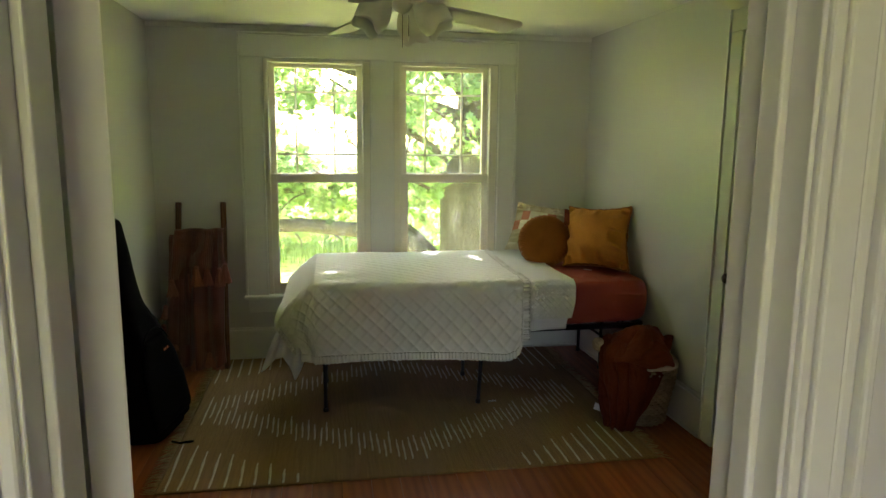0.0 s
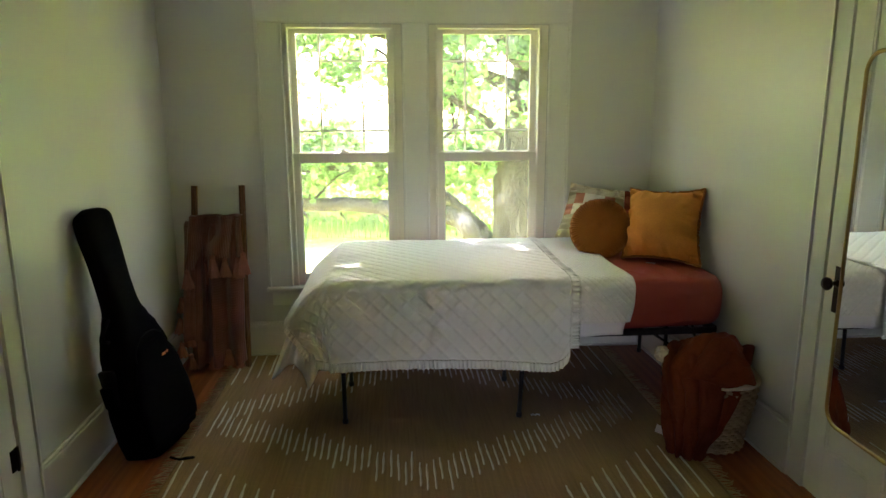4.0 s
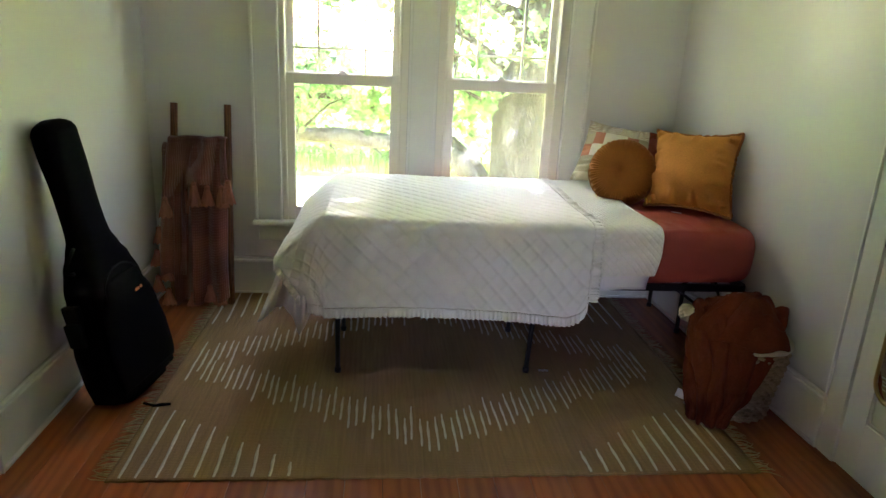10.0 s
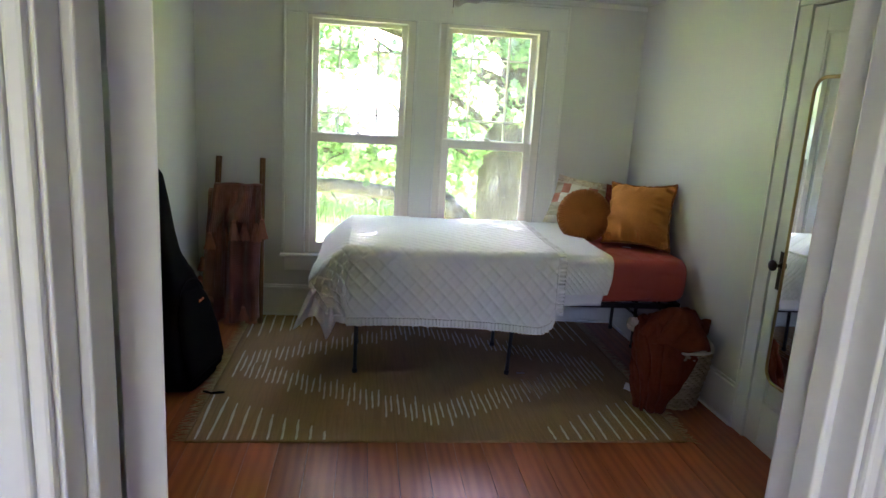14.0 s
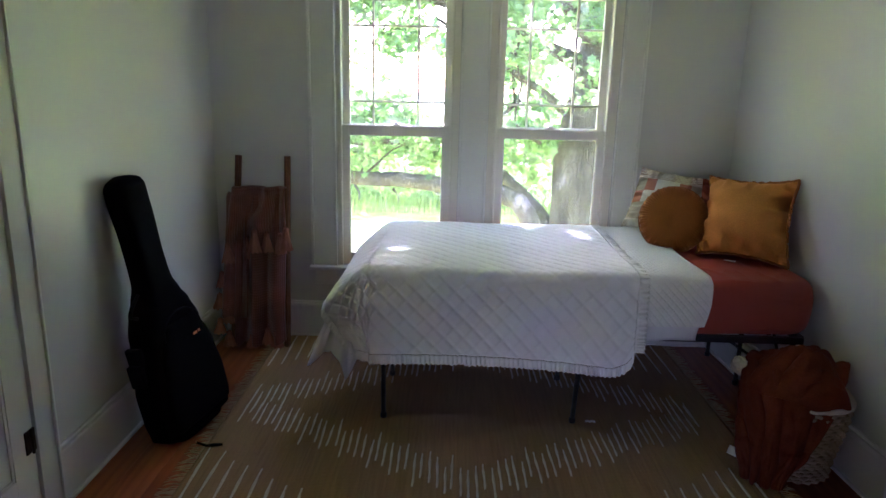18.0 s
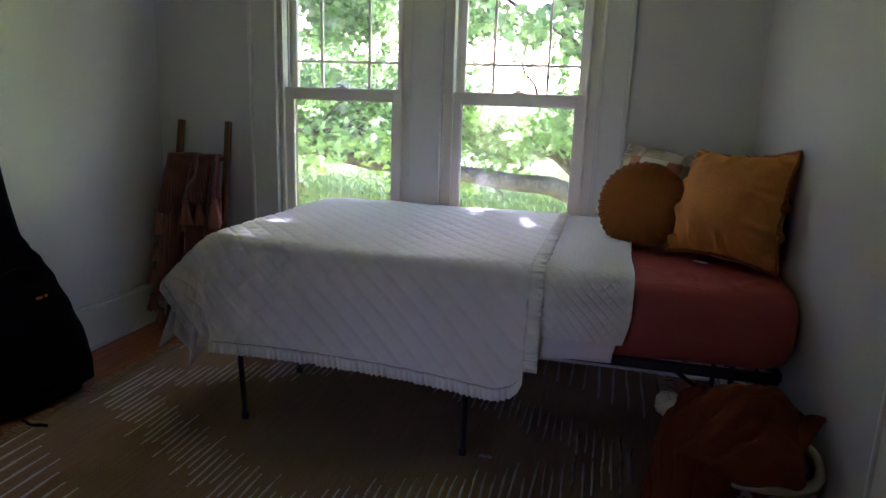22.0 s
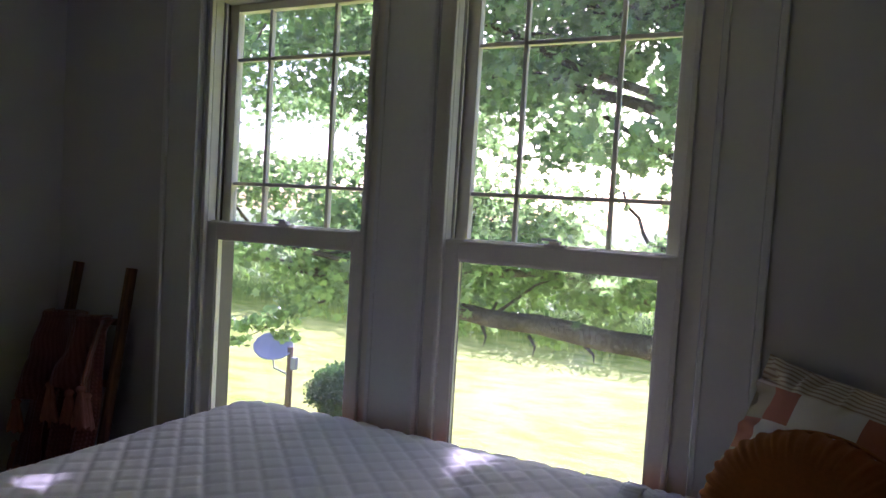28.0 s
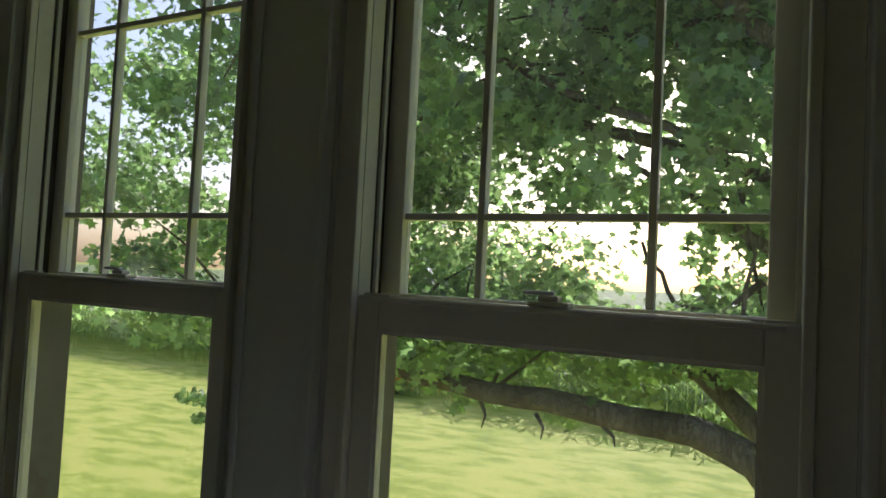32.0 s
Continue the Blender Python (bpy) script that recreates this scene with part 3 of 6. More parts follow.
baseboard("baseboard_north", XL + 0.03, east_x(YN) - 0.03, YN - 0.1, YN, (0, -1))
baseboard("baseboard_west_1", XL, XL + 0.1, CW1 + 0.118, YN - 0.001, (1, 0))
baseboard("baseboard_east_1", XR - 0.1, XR, CE1 + 0.118, YN - 0.001, (-1, 0))
baseboard("baseboard_west_2", XL, XL + 0.1, YS + 0.03, CW0 - 0.118, (1, 0))
baseboard("baseboard_east_2", XR - 0.1, XR, YS + 0.03, CE0 - 0.118, (-1, 0))
baseboard("baseboard_south_1", XL + 0.03, DX0 - 0.11, YS, YS + 0.1, (0, 1))
baseboard("baseboard_south_2", DX1 + 0.11, XR - 0.03, YS, YS + 0.1, (0, 1))
# picture strip under the ceiling over the windows
structure("trim_north", boxes((XL, east_x(YN), YN - 0.012, YN, ZC - 0.035, ZC - 0.0005), bev=0.003), TRIM, "narrow painted strip under the ceiling", "trim")

# ---------------------------------------------------------------- windows
casing = thing("window_casing", "wide flat white painted casing round both windows", "window casing", (0, YN, 0), kind="structure")
CX0, CX1, CZ1 = -1.035, 1.045, 2.460
cf = YN - 0.022
part("side_casing", boxes((CX0, WIN[0][0] - 0.004, cf, YN, 0.514, WZ1 + 0.005), bev=0.003), TRIM, casing)
part("side_casing", boxes((WIN[1][1] + 0.004, CX1, cf, YN, 0.514, WZ1 + 0.005), bev=0.003), TRIM, casing)
part("mullion_casing", boxes((WIN[0][1] + 0.004, WIN[1][0] - 0.004, cf, YN, 0.514, WZ1 + 0.005), bev=0.003), TRIM, casing)
part("head_casing", boxes((CX0 - 0.002, CX1 + 0.002, cf - 0.003, YN, WZ1 + 0.007, CZ1), bev=0.003), TRIM, casing)
part("back_band", boxes((CX0 - 0.02, CX0 - 0.001, cf - 0.012, YN, 0.514, CZ1 + 0.018), bev=0.005), TRIM, casing)
part("back_band", boxes((CX1 + 0.001, CX1 + 0.02, cf - 0.012, YN, 0.514, CZ1 + 0.018), bev=0.005), TRIM, casing)
part("back_band", boxes((CX0 - 0.001, CX1 + 0.001, cf - 0.012, YN, CZ1 + 0.002, CZ1 + 0.018), bev=0.005), TRIM, casing)
part("stool", boxes((CX0 - 0.03, CX1 + 0.03, YN - 0.07, YN + 0.02, 0.486, 0.513), bev=0.007), TRIM, casing)
part("apron", boxes((CX0, CX1, YN - 0.018, YN, 0.375, 0.4855), bev=0.003), TRIM, casing)
for xa in (WIN[0][0] - 0.004, WIN[0][1] + 0.004, WIN[1][0] - 0.004, WIN[1][1] + 0.004):
    left = xa in (WIN[0][0] - 0.004, WIN[1][0] - 0.004)
    part("inner_bead", boxes((xa - 0.016 if left else xa, xa if left else xa + 0.016, cf - 0.008, cf - 0.001, 0.514, WZ1), bev=0.003), TRIM, casing)


def window(name, x0, x1, s0, s1, m0, m1):
    """A double-hung window: jambs and stops, an upper sash of nine panes and a plain lower sash."""
    w = thing(name, "white double-hung sash window, upper sash divided into nine panes", "window", ((x0 + x1) / 2, YN + 0.05, WZ0), kind="structure")
    for a, b in ((x0, s0 + 0.004), (s1 - 0.004, x1)):
        part("jamb", boxes((a, b, YN + 0.012, YN + 0.05, WZ0, WZ1)), SASH, w)
        part("outer_jamb", boxes((a, b, YN + 0.0505, YN + 0.158, WZ0, WZ1)), JAMB, w, "outer jamb, dark brown in place of shade")
        inner = b if a == x0 else a
        part("parting_bead", boxes((min(inner, inner + (0.007 if a == x0 else -0.007)), max(inner, inner + (0.007 if a == x0 else -0.007)), YN + 0.056, YN + 0.066, WZ0 + 0.005, WZ1 - 0.023)), SASH, w)
        k = 1 if a == x0 else -1
        lo, hi = sorted((inner, inner - k * 0.016))
        part("stop", boxes((lo, hi, YN - 0.008, YN + 0.011, WZ0, WZ1), bev=0.003), SASH, w)
    part("head_jamb", boxes((s0, s1, YN - 0.004, YN + 0.15, WZ1 - 0.022, WZ1 - 0.001)), SASH, w)
    part("window_sill", boxes((x0, x1, YN + 0.021, YN + 0.2, WZ0 - 0.02, WZ0 + 0.004)), SASH, w)
    # lower sash
    yl = YN + 0.014
    ga, gb = s0 + 0.048, s1 - 0.048
    low = part("lower_sash", boxes((s0, ga, yl, yl + 0.034, WZ0 + 0.005, 1.447), (gb, s1, yl, yl + 0.034, WZ0 + 0.005, 1.447),
                                   (ga, gb, yl, yl + 0.034, WZ0 + 0.005, 0.592), (ga, gb, yl, yl + 0.034, 1.386, 1.447), bev=0.0025), SASH, w, "cream-white wooden sash with one pane")
    for d in ((ga, ga + 0.006, 0.592, 1.386), (gb - 0.006, gb, 0.592, 1.386), (ga + 0.006, gb - 0.006, 0.592, 0.598), (ga + 0.006, gb - 0.006, 1.380, 1.386)):
        part("glazing_bead", boxes((d[0], d[1], yl + 0.004, yl + 0.014, d[2], d[3])), SASH, low)
    pane = part("pane", boxes((ga - 0.003, gb + 0.003, yl + 0.0155, yl + 0.0185, 0.589, 1.389)), GLASS, low)
    pane.visible_shadow = False
    part("sash_rail_lip", boxes((s0 + 0.02, s1 - 0.02, yl - 0.004, yl - 0.0005, 1.437, 1.445), bev=0.0015), SASH, low)
    # upper sash
    yu = YN + 0.084
    hi = part("upper_sash", boxes((s0 + 0.004, s0 + 0.046, yu, yu + 0.034, 1.398, WZ1 - 0.023), (s1 - 0.046, s1 - 0.004, yu, yu + 0.034, 1.398, WZ1 - 0.023),
                                  (s0 + 0.046, s1 - 0.046, yu, yu + 0.034, 1.398, 1.451), (s0 + 0.046, s1 - 0.046, yu, yu + 0.034, 2.243, WZ1 - 0.023), bev=0.0025), SASH, w, "cream-white wooden sash with a grid of muntins")
    ua, ub = s0 + 0.046, s1 - 0.046
    xs, zs = [ua, m0, m1, ub], [1.451, 1.595, 2.065, 2.243]
    for xm in (m0, m1):
        part("muntin", boxes((xm - 0.0065, xm + 0.0065, yu + 0.006, yu + 0.028, 1.451, 2.243), bev=0.002), SASH, hi)
    for zm in zs[1:3]:
        for i in range(3):
            part("muntin", boxes((xs[i] + (0.0065 if i else 0), xs[i + 1] - (0.0065 if i < 2 else 0), yu + 0.006, yu + 0.028, zm - 0.0065, zm + 0.0065), bev=0.002), SASH, hi)
    for i in range(3):
        for j in range(3):
            p = part("pane", boxes((xs[i] + (0.0068 if i else 0), xs[i + 1] - (0.0068 if i < 2 else 0), yu + 0.0165, yu + 0.0195, zs[j] + (0.0068 if j else 0), zs[j + 1] - (0.0068 if j < 2 else 0))), GLASS, hi)
            p.visible_shadow = False
    # lock and tilt latches on the meeting rail
    c = (s0 + s1) / 2
    lock = part("sash_lock", boxes((c - 0.034, c + 0.034, yl + 0.002, yl + 0.032, 1.4475, 1.4555), (c - 0.017, c + 0.017, yl + 0.005, yl + 0.029, 1.456, 1.4645), bev=0.003), SASH, w, "off-white cam lock on the meeting rail")
    part("lock_lever", boxes((c - 0.040, c + 0.010, yl + 0.001, yl + 0.013, 1.465, 1.472), bev=0.003), CHROME, lock, "worn metal lever")
    for xq in (s0 + 0.012, s1 - 0.066):
        part("tilt_latch", boxes((xq, xq + 0.054, yl + 0.004, yl + 0.022, 1.4475, 1.451), bev=0.002), SASH, w)
    for xq in (s0 - 0.004, s1 + 0.004):
        part("balance_slot", boxes((xq - 0.003, xq + 0.003, YN + 0.05, YN + 0.055, 1.55, 1.62)), BLACK, w)
    return w


window("window_1", WIN[0][0], WIN[0][1], -0.850, -0.146, -0.652, -0.362)
window("window_2", WIN[1][0], WIN[1][1], 0.150, 0.852, 0.350, 0.642)


# ---------------------------------------------------------------- doors
def panel_leaf(parent_name, label, width, height, panels, m, thickness=0.036, mat=DOORP):
    """A framed door leaf: stiles and rails round recessed panels. Local x runs from the hinge, y is the thickness."""
    d = thing(parent_name, label, "door", tuple(m.translation), kind="structure")
    b = bmesh.new()
    rows = sorted({(p[2], p[3]) for p in panels})
    cols = sorted({(p[0], p[1]) for p in panels})
    edges_x = [0.0] + [v for c in cols for v in c] + [width]
    for i in range(0, len(edges_x), 2):
        box(b, edges_x[i], edges_x[i + 1], -thickness / 2, thickness / 2, 0.012, height, bev=0.002, m=m)
    part("stile", b, mat, d)
    b = bmesh.new()
    edges_z = [0.012] + [v for r in rows for v in r] + [height]
    for c in cols:
        for i in range(0, len(edges_z), 2):
            box(b, c[0], c[1], -thickness / 2, thickness / 2, edges_z[i], edges_z[i + 1], bev=0.002, m=m)
    part("rail", b, mat, d)
    for p in panels:
        part("panel", box(bmesh.new(), p[0] - 0.002, p[1] + 0.002, -0.008, 0.008, p[2] - 0.002, p[3] + 0.002, m=m), mat, d)
        mould = bmesh.new()
        for s in (-1, 1):
            y0, y1 = sorted((s * 0.0085, s * 0.015))
            for q in ((p[0], p[0] + 0.014, p[2], p[3]), (p[1] - 0.014, p[1], p[2], p[3]), (p[0] + 0.014, p[1] - 0.014, p[2], p[2] + 0.014), (p[0] + 0.014, p[1] - 0.014, p[3] - 0.014, p[3])):
                box(mould, q[0], q[1], y0, y1, q[2], q[3], bev=0.003, m=m)
        part("panel_mould", mould, mat, d)
    return d


def knob(d, m, x, z, side, plate=True, half=0.018):
    """A round bronze knob on a long plate, on one face of a leaf (side -1 or 1 of local y)."""
    face = half * side
    if plate:
        y0, y1 = sorted((face, face + 0.004 * side))
        part("knob_plate", box(bmesh.new(), x - 0.026, x + 0.026, y0, y1, z - 0.13, z + 0.07, bev=0.0015, m=m), IRON, d, "dark bronze backplate")
    c = m @ Vector((x, face + 0.004 * side, z))
    axis = (m.to_3x3() @ Vector((0, side, 0))).normalized()
    prof = [(0.001, 0), (0.018, 0.0), (0.017, 0.006), (0.0095, 0.010), (0.0085, 0.026), (0.012, 0.032), (0.024, 0.038), (0.0285, 0.048), (0.0275, 0.056), (0.019, 0.064), (0.001, 0.067)]
    part("door_knob", lathe(prof, c, 24, axis, "knob"), IRON, d, "dark bronze round knob")


def hinge(d, place, axis_x):
    x, y, z = place
    p = part("hinge", boxes((x - 0.004, x + 0.004, y - 0.03, y + 0.03, z - 0.045, z + 0.045), bev=0.001), IRON, d, "dark bronze butt hinge")
    part("hinge_pin", tube_mesh([(x + axis_x * 0.008, y, z - 0.05), (x + axis_x * 0.008, y, z + 0.05)], 0.006), IRON, p)


def casing_side(name, x, sx, y0, y1, zt):
    """Flat door casing with a raised outer band on a side wall; sx is the way into the room."""
    c = thing(name, "white painted door casing", "door casing", (x, (y0 + y1) / 2, 0), kind="structure")

    def strip(a, b, z0, z1, d, bev=0.003):
        lo, hi = sorted((x, x + sx * d))
        return boxes((lo, hi, a, b, z0, z1), bev=bev)

    part("casing_board", strip(y0 - 0.108, y0 - 0.002, 0, zt + 0.002, 0.02), TRIM, c)
    part("casing_board", strip(y1 + 0.002, y1 + 0.108, 0, zt + 0.002, 0.02), TRIM, c)
    part("casing_head", strip(y0 - 0.108, y1 + 0.108, zt + 0.003, zt + 0.115, 0.023), TRIM, c)
    part("casing_band", strip(y0 - 0.118, y0 - 0.104, 0, zt + 0.12, 0.03, 0.004), TRIM, c)
    part("casing_band", strip(y1 + 0.104, y1 + 0.118, 0, zt + 0.12, 0.03, 0.004), TRIM, c)
    lo, hi = sorted((x - sx * 0.1, x + sx * 0.004))
    part("jamb", boxes((lo, hi, y0 - 0.003, y0 + 0.012, 0, zt)), TRIM, c)
    part("jamb", boxes((lo, hi, y1 - 0.004, y1 + 0.003, 0, zt)), TRIM, c)
    return c


def four_panels(w, h):
    c0, c1 = w / 2 - 0.035, w / 2 + 0.035
    return [(x0, x1, z0, z1) for x0, x1 in ((0.115, c0), (c1, w - 0.115)) for z0, z1 in ((0.26, 1.00), (1.17, h - 0.12))]


casing_side("trim_closet_1", XL, 1, CW0, CW1, CDZ)
casing_side("trim_closet_2", XR, -1, CE0, CE1, CDZ)
mw = Matrix.Translation((XL - 0.012, CW1 - 0.006, 0)) @ Matrix.Rotation(radians(-90), 4, "Z")
WW, WE, LEAF_H = CW1 - CW0 - 0.02, CE1 - CE0 - 0.02, CDZ - 0.015
door_w = panel_leaf("door_1", "closed white panelled closet door with bronze hinges", WW, LEAF_H, four_panels(WW, LEAF_H), mw)
hinge(door_w, (XL + 0.008, CW1 - 0.022, 0.37), 1)
hinge(door_w, (XL + 0.008, CW1 - 0.022, 2.0), 1)
knob(door_w, mw, WW - 0.06, 0.98, 1)
me = Matrix.Translation((XR + 0.002, CE0 + 0.01, 0)) @ Matrix.Rotation(radians(90), 4, "Z")
door_e = panel_leaf("door_2", "closed white panelled closet door carrying a hanging mirror", WE, LEAF_H, four_panels(WE, LEAF_H), me)
knob(door_e, me, WE - 0.085, 1.0, 1)

# entry doorway: jambs, stops, casing towards the hall and the room
entry = thing("trim_entry", "white painted moulded casing of the bedroom doorway", "door casing", ((DX0 + DX1) / 2, YS - 0.06, 0), kind="structure")
for xa, s in ((DX0, -1), (DX1, 1)):
    a, b = sorted((xa, xa + s * 0.02))
    part("jamb", boxes((a, b, YS - T - 0.002, YS + 0.002, 0, DZ), bev=0.002), TRIM, entry)
    a, b = sorted((xa, xa - s * 0.012))
    part("door_stop", boxes((a, b, YS - 0.085, YS - 0.05, 0, DZ - 0.012), bev=0.003), TRIM, entry)
    for face, k in ((YS - T, -1), (YS, 1)):
        for d0, d1, t in ((0.005, 0.022, 0.012), (0.022, 0.056, 0.017), (0.056, 0.074, 0.014), (0.074, 0.088, 0.026)):
            a, b = sorted((xa + s * d0, xa + s * d1 - s * 0.0006))
            y0, y1 = sorted((face, face + k * t))
            part("casing_strip", boxes((a, b, y0, y1, 0, DZ + 0.004), bev=0.004), TRIM, entry)
part("head_jamb", boxes((DX0 - 0.02, DX1 + 0.02, YS - T - 0.002, YS + 0.002, DZ + 0.0005, DZ + 0.02)), TRIM, entry)
for y0, y1 in ((YS - T - 0.02, YS - T), (YS, YS + 0.02)):
    part("casing_head", boxes((DX0 - 0.088, DX1 + 0.088, y0, y1, DZ + 0.006, DZ + 0.1), bev=0.004), TRIM, entry)
ml = Matrix.Translation((-0.652, YS + 0.022, 0)) @ Matrix.Rotation(radians(90 + 25), 4, "Z")
door_s = panel_leaf("door_3", "open white panelled bedroom door with bronze knobs", 0.745, 2.26, four_panels(0.745, 2.26), ml, 0.043)
knob(door_s, ml, 0.68, 1.20, 1, True, 0.0215)
knob(door_s, ml, 0.68, 1.20, -1, True, 0.0215)

# ---------------------------------------------------------------- mirror on the closet door
MY0, MY1, MZ0, MZ1, MX = 2.18, 2.692, 0.405, 1.93, XR - 0.018


def rounded(y0, y1, z0, z1, r, seg=8):
    pts = []
    for cy, cz, a0 in ((y1 - r, z1 - r, 0), (y0 + r, z1 - r, 90), (y0 + r, z0 + r, 180), (y1 - r, z0 + r, 270)):
        for k in range(seg + 1):
            a = radians(a0 + 90 * k / seg)
            pts.append((cy + r * math.cos(a), cz + r * math.sin(a)))
    return pts


mirror = thing("wall_mirror", "tall round-cornered mirror in thin brass frame on the closet door", "mirror", (MX, (MY0 + MY1) / 2, MZ0))
loop = rounded(MY0, MY1, MZ0, MZ1, 0.075)
mx = MX - 0.03
b = bmesh.new()
b.faces.new([b.verts.new((mx + 0.004, y, z)) for y, z in rounded(MY0 + 0.004, MY1 - 0.004, MZ0 + 0.004, MZ1 - 0.004, 0.071)])
ext = bmesh.ops.extrude_face_region(b, geom=list(b.faces))
bmesh.ops.translate(b, verts=[v for v in ext["geom"] if isinstance(v, bmesh.types.BMVert)], vec=(0.006, 0, 0))
part("mirror_glass", b, MIRROR, mirror)
pts = [(mx + 0.006, y, z) for y, z in loop]
part("brass_frame", tube_mesh(pts + pts[:2], 0.0095, 8, caps=False), BRASS, mirror, "thin brass frame")
part("backing", boxes((mx + 0.011, mx + 0.022, MY0 + 0.03, MY1 - 0.03, MZ0 + 0.03, MZ1 - 0.03)), BLACK, mirror)
part("hanging_strap", boxes((mx + 0.006, mx + 0.010, (MY0 + MY1) / 2 - 0.02, (MY0 + MY1) / 2 + 0.02, MZ1 + 0.006, LEAF_H + 0.002), (mx + 0.006, XR - 0.0165, (MY0 + MY1) / 2 - 0.02, (MY0 + MY1) / 2 + 0.02, LEAF_H + 0.0025, LEAF_H + 0.0065)), BRASS, mirror, "flat tan hanging strap over the door")

# ---------------------------------------------------------------- ceiling fan
FX, FY, BZ = -0.074, 2.70, 2.306
fan = thing("ceiling_fan", "white ceiling fan with tulip glass shades, at rest", "ceiling fan", (FX, FY, ZC))
part("canopy", lathe([(0.001, 0), (0.07, 0), (0.068, -0.02), (0.05, -0.045), (0.02, -0.05), (0.001, -0.05)], (FX, FY, ZC)), FANW, fan)
part("downrod", tube_mesh([(FX, FY, ZC - 0.05), (FX, FY, 2.45)], 0.013, 12), FANW, fan)
part("motor_housing", lathe([(0.001, 0.15), (0.05, 0.15), (0.1, 0.125), (0.118, 0.08), (0.118, 0.04), (0.09, 0.012), (0.06, 0.0), (0.001, 0.0)], (FX, FY, 2.315)), FANW, fan)
for a in (24, 114, 204, 294):
    mt = Matrix.Translation((FX, FY, BZ)) @ Matrix.Rotation(radians(a), 4, "Z") @ Matrix.Rotation(radians(4), 4, "Y") @ Matrix.Rotation(radians(-11), 4, "X")

    def blade_at(u, v):
        x = 0.16 + 0.50 * u
        half = (0.064 + 0.022 * u) * (1 - smoothstep(0.93, 1.0, u) * 0.35)
        return mt @ Vector((x, (v * 2 - 1) * half, 0.002 * math.sin(3 * u)))

    bl = thick(part("blade", grid_mesh(blade_at, 24, 6), FANW, fan), 0.006, 0)
    bar = bmesh.new()
    box(bar, 0.085, 0.24, -0.014, 0.014, -0.010, -0.004, bev=0.002, m=mt)
    box(bar, 0.19, 0.25, -0.034, 0.034, -0.0095, -0.0035, bev=0.002, m=mt)
    part("blade_arm", bar, FANW, bl)
part("light_hub", lathe([(0.001, 0.0), (0.05, 0.0), (0.055, -0.03), (0.035, -0.06), (0.012, -0.075), (0.001, -0.078)], (FX, FY, 2.335)), FANW, fan)
for a in (63, 206, 334):
    ca, sa = math.cos(radians(a)), math.sin(radians(a))
    part("shade_holder", tube_mesh([(FX + ca * 0.04, FY + sa * 0.04, 2.335), (FX + ca * 0.06, FY + sa * 0.06, 2.338), (FX + ca * 0.072, FY + sa * 0.072, 2.33)], 0.012, 8), FANW, fan)
    axis = Vector((ca * 0.62, sa * 0.62, -0.78)).normalized()
    q = Vector((0, 0, 1)).rotation_difference(axis)
    c0 = Vector((FX + ca * 0.07, FY + sa * 0.07, 2.333))

    def shade_at(u, v):
        ang = 2 * math.pi * u
        r = 0.024 + 0.058 * math.sin(min(1, v * 1.25) * 1.5) - 0.014 * smoothstep(0.6, 1.0, v)
        lip = 0.188 * v + 0.010 * math.cos(4 * ang) * smoothstep(0.45, 1.0, v)
        r *= 1 + 0.05 * math.cos(4 * ang) * smoothstep(0.35, 1.0, v)
        return c0 + q @ Vector((math.cos(ang) * r, math.sin(ang) * r, lip))

    thick(part("glass_shade", grid_mesh(shade_at, 32, 12, closed_u=True), FANW, fan, "frosted white tulip shade"), 0.003)
for dx, dz in ((0.0, 0.14), (0.028, 0.09)):
    ch = part("pull_chain", tube_mesh([(FX + dx, FY - 0.03, 2.25), (FX + dx, FY - 0.03, 2.25 - dz)], 0.0014, 6), IRON, fan)
    part("chain_pull", lathe([(0.001, 0), (0.004, -0.002), (0.006, -0.015), (0.004, -0.024), (0.001, -0.026)], (FX + dx, FY - 0.03, 2.25 - dz), 10), FANW, ch)

# ---------------------------------------------------------------- floor register
reg = thing("floor_register", "black metal floor vent with narrow slats set in the boards", "floor vent", (-0.06, 2.12, 0))
RX0, RX1, RY0, RY1 = -0.235, 0.113, 2.02, 2.25
part("vent_rim", boxes((RX0, RX1, RY0, RY0 + 0.022, 0.001, 0.008), (RX0, RX1, RY1 - 0.022, RY1, 0.001, 0.008), (RX0, RX0 + 0.024, RY0 + 0.022, RY1 - 0.022, 0.001, 0.008), (RX1 - 0.024, RX1, RY0 + 0.022, RY1 - 0.022, 0.001, 0.008), bev=0.002), GREYP, reg, "dark grey flat rim")
part("vent_back", boxes((RX0 + 0.024, RX1 - 0.024, RY0 + 0.022, RY1 - 0.022, 0.0005, 0.0015)), BLACK, reg)
for i in range(21):
    x = RX0 + 0.032 + i * 0.0142
    part("slat", boxes((x, x + 0.006, RY0 + 0.022, RY1 - 0.022, 0.0016, 0.006)), BLACK, reg)

# ---------------------------------------------------------------- bed
bed = thing("bed_frame", "black steel platform bed frame on the rug", "bed", (0.55, 4.1, 0.012))
BX0, BX1, BY0, BY1 = -0.49, 1.63, 3.60, 4.70
for y in (BY0, BY1):
    part("side_rail", boxes((BX0, BX1, y - 0.015, y + 0.015, 0.495, 0.53), bev=0.004), BLACK, bed)
for x in (BX0, (BX0 + BX1) / 2, BX1):
    part("cross_rail", boxes((x - 0.015, x + 0.015, BY0 + 0.016, BY1 - 0.016, 0.495, 0.529), bev=0.004), BLACK, bed)
part("centre_rail", boxes((BX0 + 0.016, 0.519, 4.145, 4.175, 0.494, 0.526), (0.551, BX1 - 0.016, 4.145, 4.175, 0.494, 0.526), bev=0.004), BLACK, bed)
